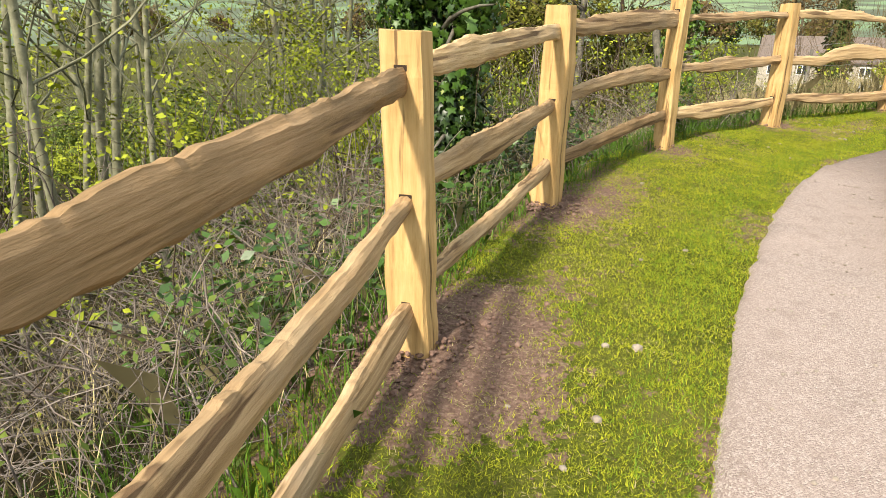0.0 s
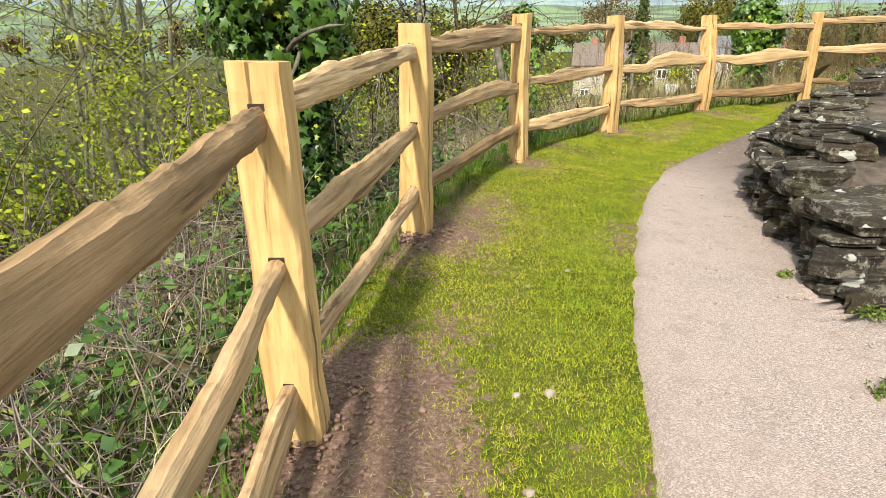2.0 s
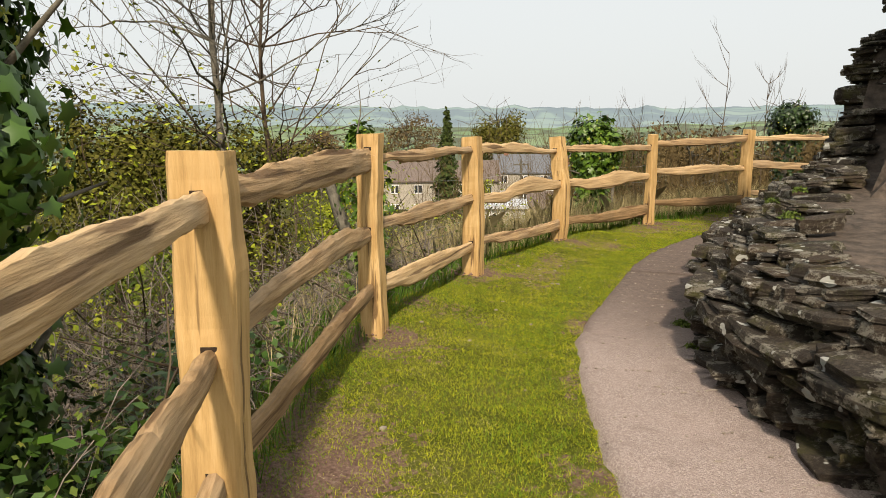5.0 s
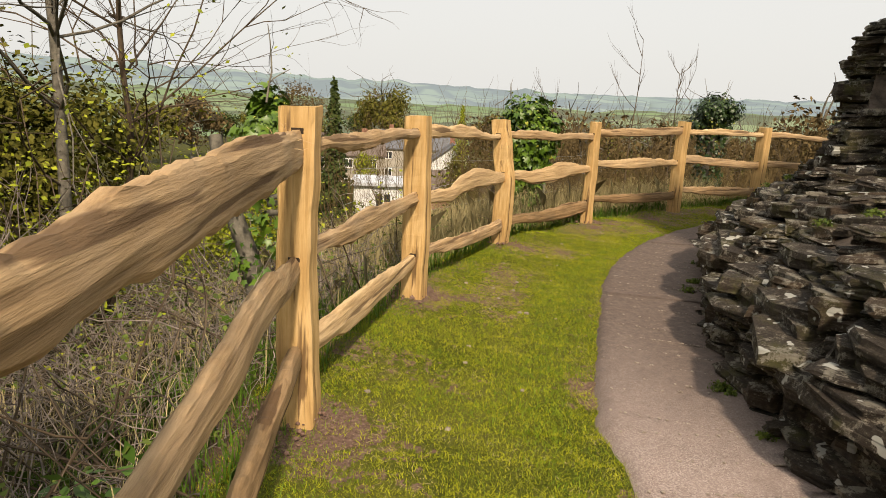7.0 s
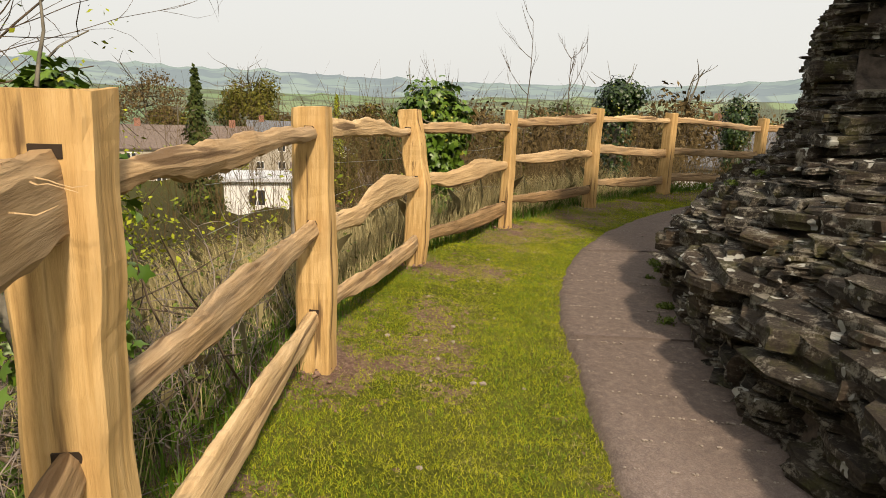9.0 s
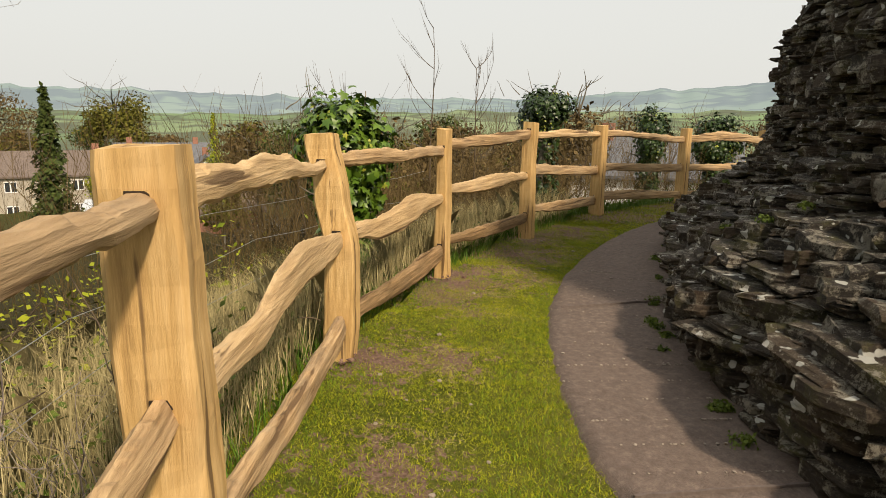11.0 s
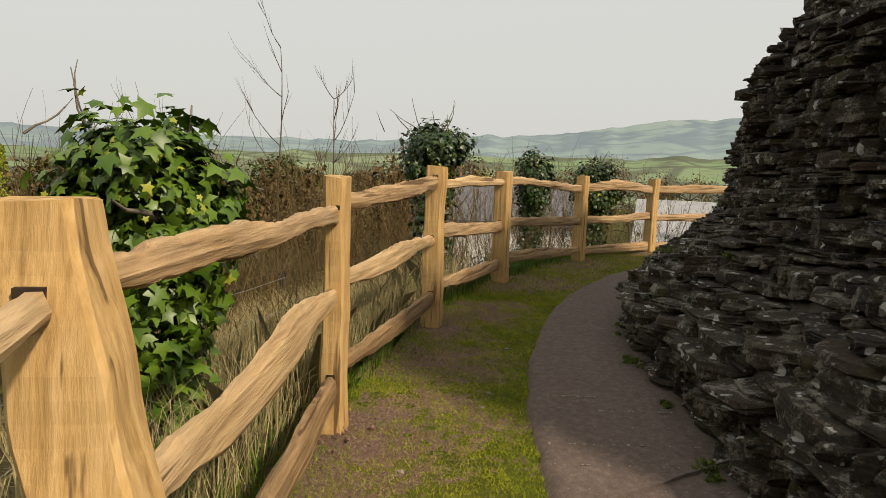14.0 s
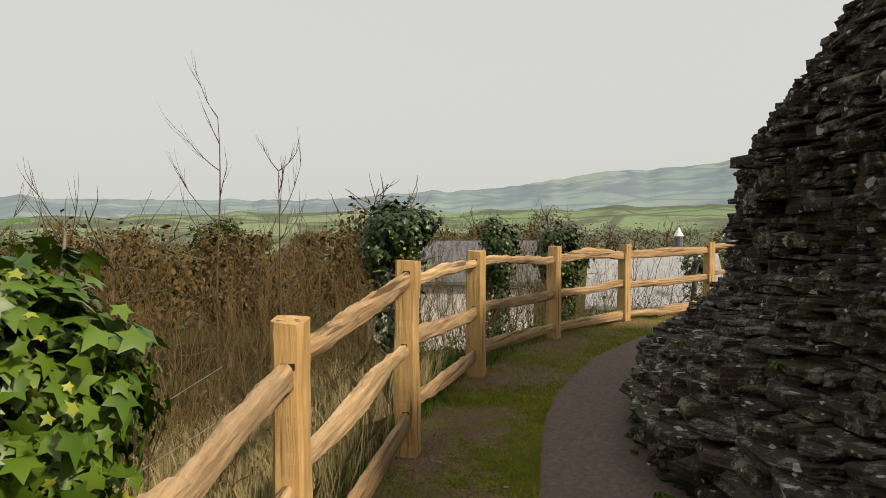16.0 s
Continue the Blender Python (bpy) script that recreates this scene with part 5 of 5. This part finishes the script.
house((31.5, 77.6, -9.8), -20, 15, 7, 5.0, 7.3, RENDER_BEIGE, TILE_BROWN, "long beige-rendered cottage row with brown tiled roof", 5, 2)
house((50.0, 86.0, -9.6), -28, 12, 7, 4.9, 7.4, RENDER_BEIGE, TILE_SLATE, "rendered house with slate roof and brick chimney", 4, 2)
house((20.9, 41.1, -7.4), -28, 4.0, 4.5, 3.4, 4, RENDER_WHITE, SHEET, "small white flat-roofed building below the mound", 1, 0, True)
house((26.5, 40.5, -6.6), -30, 5.5, 4, 2.0, 3.3, BRICK, TILE_BROWN, "low brick outbuilding with tiled roof", 0, 0)
house((46.9, 66.7, -9.0), 58, 7, 6, 3.9, 6.2, RENDER_WHITE, TILE_SLATE, "white house with a gable end and slate roof", 2, 1)
house((38.4, 16.6, -5.5), 104, 8, 5, 4.2, 5.9, RENDER_WHITE, TILE_SLATE, "white cottage with dark slate roof, gable to the castle", 2, 1)
house((36.8, 6.0, -6.3), 272, 6, 7, 3.7, 6.0, RENDER_WHITE, TILE_GREY, "white house with a pale grey roof below the bend", 3, 0)


def garden_wall():
    a, b = Vector((22.0, 33.4)), Vector((28.0, 29.0))
    ob = thing("garden_wall", (a.x, a.y, -5.2), "grey fieldstone garden wall below the mound", "wall")
    n = 26
    rnd = random.Random(120)
    for i in range(n):
        for row in range(5):
            t = (i + 0.5 * (row % 2)) / n
            p = a.lerp(b, t) - a
            s = part("stone", lump_mesh(rnd, 0.19, 0.75), M_STONE, ob)
            s.location = (p.x, p.y, 0.2 + row * 0.25)


garden_wall()


def pole(place, height):
    ob = thing("utility_pole", place, "wooden utility pole with a crossarm", "pole", "utility poles")
    tubes = Tubes(7)
    tubes.add([Vector((0, 0, -1)), Vector((0, 0, height / 2)), Vector((0, 0, height))], 0.12, 0.09)
    tubes.build("shaft", BARK, ob)
    part("crossarm", box_mesh(-0.7, 0.7, -0.05, 0.05, height - 0.5, height - 0.38), BARK, ob)


for x, y, z, h in ((27.5, 49.5, -7.5, 6.5), (31.0, 34.3, -5.8, 5.0), (33.0, 84.0, -9.0, 9.0)):
    pole((x, y, z), h)

ROOF_LANTERN = plain("white_painted_lantern", (0.7, 0.7, 0.68), (0.82, 0.82, 0.8), 6)


def lantern(x, y, z):
    ob = thing("roof_lantern", (x, y, z), "small white pointed lantern on a dark drum", "lantern", "roof lanterns")
    bm = bmesh.new()
    bmesh.ops.create_cone(bm, segments=10, radius1=0.23, radius2=0.02, depth=0.42, cap_ends=True, matrix=Matrix.Translation((0, 0, 0.65)))
    part("cap", bm, ROOF_LANTERN, ob)
    bm = bmesh.new()
    bmesh.ops.create_cone(bm, segments=10, radius1=0.19, radius2=0.19, depth=0.5, cap_ends=True, matrix=Matrix.Translation((0, 0, 0.2)))
    part("drum", bm, TILE_SLATE, ob)


lantern(36.5, 5.0, 0.4)
lantern(36.3, 2.9, 0.4)


def far_tree(place, width, height, mat, label, seed, count=2200, size=0.3, cone=False, name="tree"):
    """A tree seen from afar: tapered trunk, limbs, and a crown of many small clumps with gaps."""
    rng, rnd = np.random.default_rng(seed), random.Random(seed)
    ob = thing(name, place, label, "tree", "trees in the valley")
    tubes, tips = Tubes(3), []
    trunk = wander(rnd, Vector((0, 0, -0.5)), Vector((0, 0, 1)), height * 0.9, 8, 0.03, 0.05)
    tubes.add(trunk, 0.03 * height, 0.006 * height)
    for i in range(2, 8):
        for _ in range(4):
            d = Vector((rnd.gauss(0, 1), rnd.gauss(0, 1), rnd.uniform(0.1, 0.9)))
            k = (1.1 - i / 8) if cone else 0.75
            branching(tubes, rnd, trunk[i], d, width * 0.5 * k, 0.009 * height, 1, tips, 2, 0.12, 0.02)
    tubes.build("trunk", BARK, ob)
    if cone:
        f = rng.random(count) ** 0.7
        a = rng.uniform(0, 2 * np.pi, count)
        r = width * 0.5 * f * (0.75 + 0.25 * np.sin(f * 40 + 2 * a)) * rng.uniform(0.5, 1.05, count)
        c = np.stack([np.cos(a) * r, np.sin(a) * r, height * (1.0 - f * 0.95)], 1)
        n = np.stack([np.cos(a), np.sin(a), np.full(count, 0.4)], 1)
    else:
        heads = rng.normal(0, 1, (26, 3))
        heads /= np.linalg.norm(heads, axis=1)[:, None]
        heads *= rng.uniform(0.35, 0.8, 26)[:, None]
        pick = rng.integers(0, 26, count)
        d = rng.normal(0, 1, (count, 3))
        d /= np.linalg.norm(d, axis=1)[:, None]
        c = heads[pick] + d * rng.uniform(0.12, 0.34, count)[:, None]
        c = c * np.array([width / 2, width / 2, height * 0.4]) + np.array([0, 0, height * 0.6])
        n = d
    leaf_mesh("crown", c, n, size * rng.uniform(0.5, 1.3, count), mat, ob, False, 0.3, seed)
    return ob


def valley(az, dist, eye=(3.0, 5.8)):
    x, y = eye[0] + dist * math.cos(radians(az)), eye[1] + dist * math.sin(radians(az))
    return x, y, ground_at(x, y)


far_tree((16.2, 38.7, -6.6), 3.6, 9.3, YEW, "dark green conical conifer in a garden", 201, 5200, 0.26, True, "conifer")
far_tree((23.9, 30.1, -5.6), 4.6, 7.4, YEW, "broad dark yew tree", 202, 5000, 0.2, name="yew")
far_tree((20.6, 31.5, -5.4), 3.0, 4.6, OLIVE, "olive-green garden tree beside the yew", 203, 2200, 0.2)
far_tree((41.8, 62.8, -8.0), 4.2, 10.0, SPRING, "yellow-green larch in young leaf", 204, 2600, 0.25, True, "larch")
far_tree((70.4, 137.0, -10.5), 19, 18, OLIVE, "large round olive-green budding tree", 205, 5000, 0.7)
far_tree((47.7, 136.0, -10.5), 17, 17, HAZEL, "large bare brown tree in the valley", 206, 3200, 0.5)
far_tree((34.5, 72.0, -9.0), 3.5, 5.5, SPRING, "yellow-green garden shrub by the cottages", 207, 1200, 0.3)
mixed = random.Random(8)
for k in range(12):
    x, y, z = valley(-9 + k * 2.3, mixed.uniform(80, 110), (4.6, 6.9))
    far_tree((x, y, z), mixed.uniform(6, 10), mixed.uniform(10, 13.5), HAZEL, "bare brown tree in the valley wood", 220 + k, 1300, 0.32)
for k in range(44):
    x, y, z = valley(12 + k * 2.7 + mixed.uniform(-2, 2), mixed.uniform(110, 300))
    far_tree((x, y, z), mixed.uniform(9, 18), mixed.uniform(9, 14), (HAZEL, OLIVE, HAZEL, OLIVE, YEW)[k % 5], "hazy valley tree along a field hedge", 240 + k, 2000, 0.85)
for k in range(24):
    x, y, z = valley(19 + k * 1.45 + mixed.uniform(-1, 1), mixed.uniform(24, 62), (4.6, 6.9))
    far_tree((x, y, z), mixed.uniform(4, 7), mixed.uniform(5.0, 8.2), (HAZEL, OLIVE, HAZEL)[k % 3], "scrubby tree on the lower slope", 290 + k, 2600, 0.26)


def path_chips():
    rnd = random.Random(141)
    left, right = smooth_line(PATH_LEFT, 0.2), smooth_line(WALL_FOOT, 0.2)
    verts, faces = [], []
    for _ in range(900):
        a = left[rnd.randint(14, 70)]
        b = min(right, key=lambda q: (q - a).length)
        p = a.lerp(b, 1 - rnd.random() ** 1.6 * 0.97)
        bm = lump_mesh(rnd, rnd.uniform(0.003, 0.009), 0.6)
        o = len(verts)
        verts += [(v.co.x + p.x, v.co.y + p.y, v.co.z + 0.033) for v in bm.verts]
        faces += [tuple(o + v.index for v in f.verts) for f in bm.faces]
        bm.free()
    ob = mesh_object("path_chips", verts, faces, PALE_STONE)
    tagged(ob, "loose stone chips scattered on the path", "gravel", kind="stuff")


path_chips()
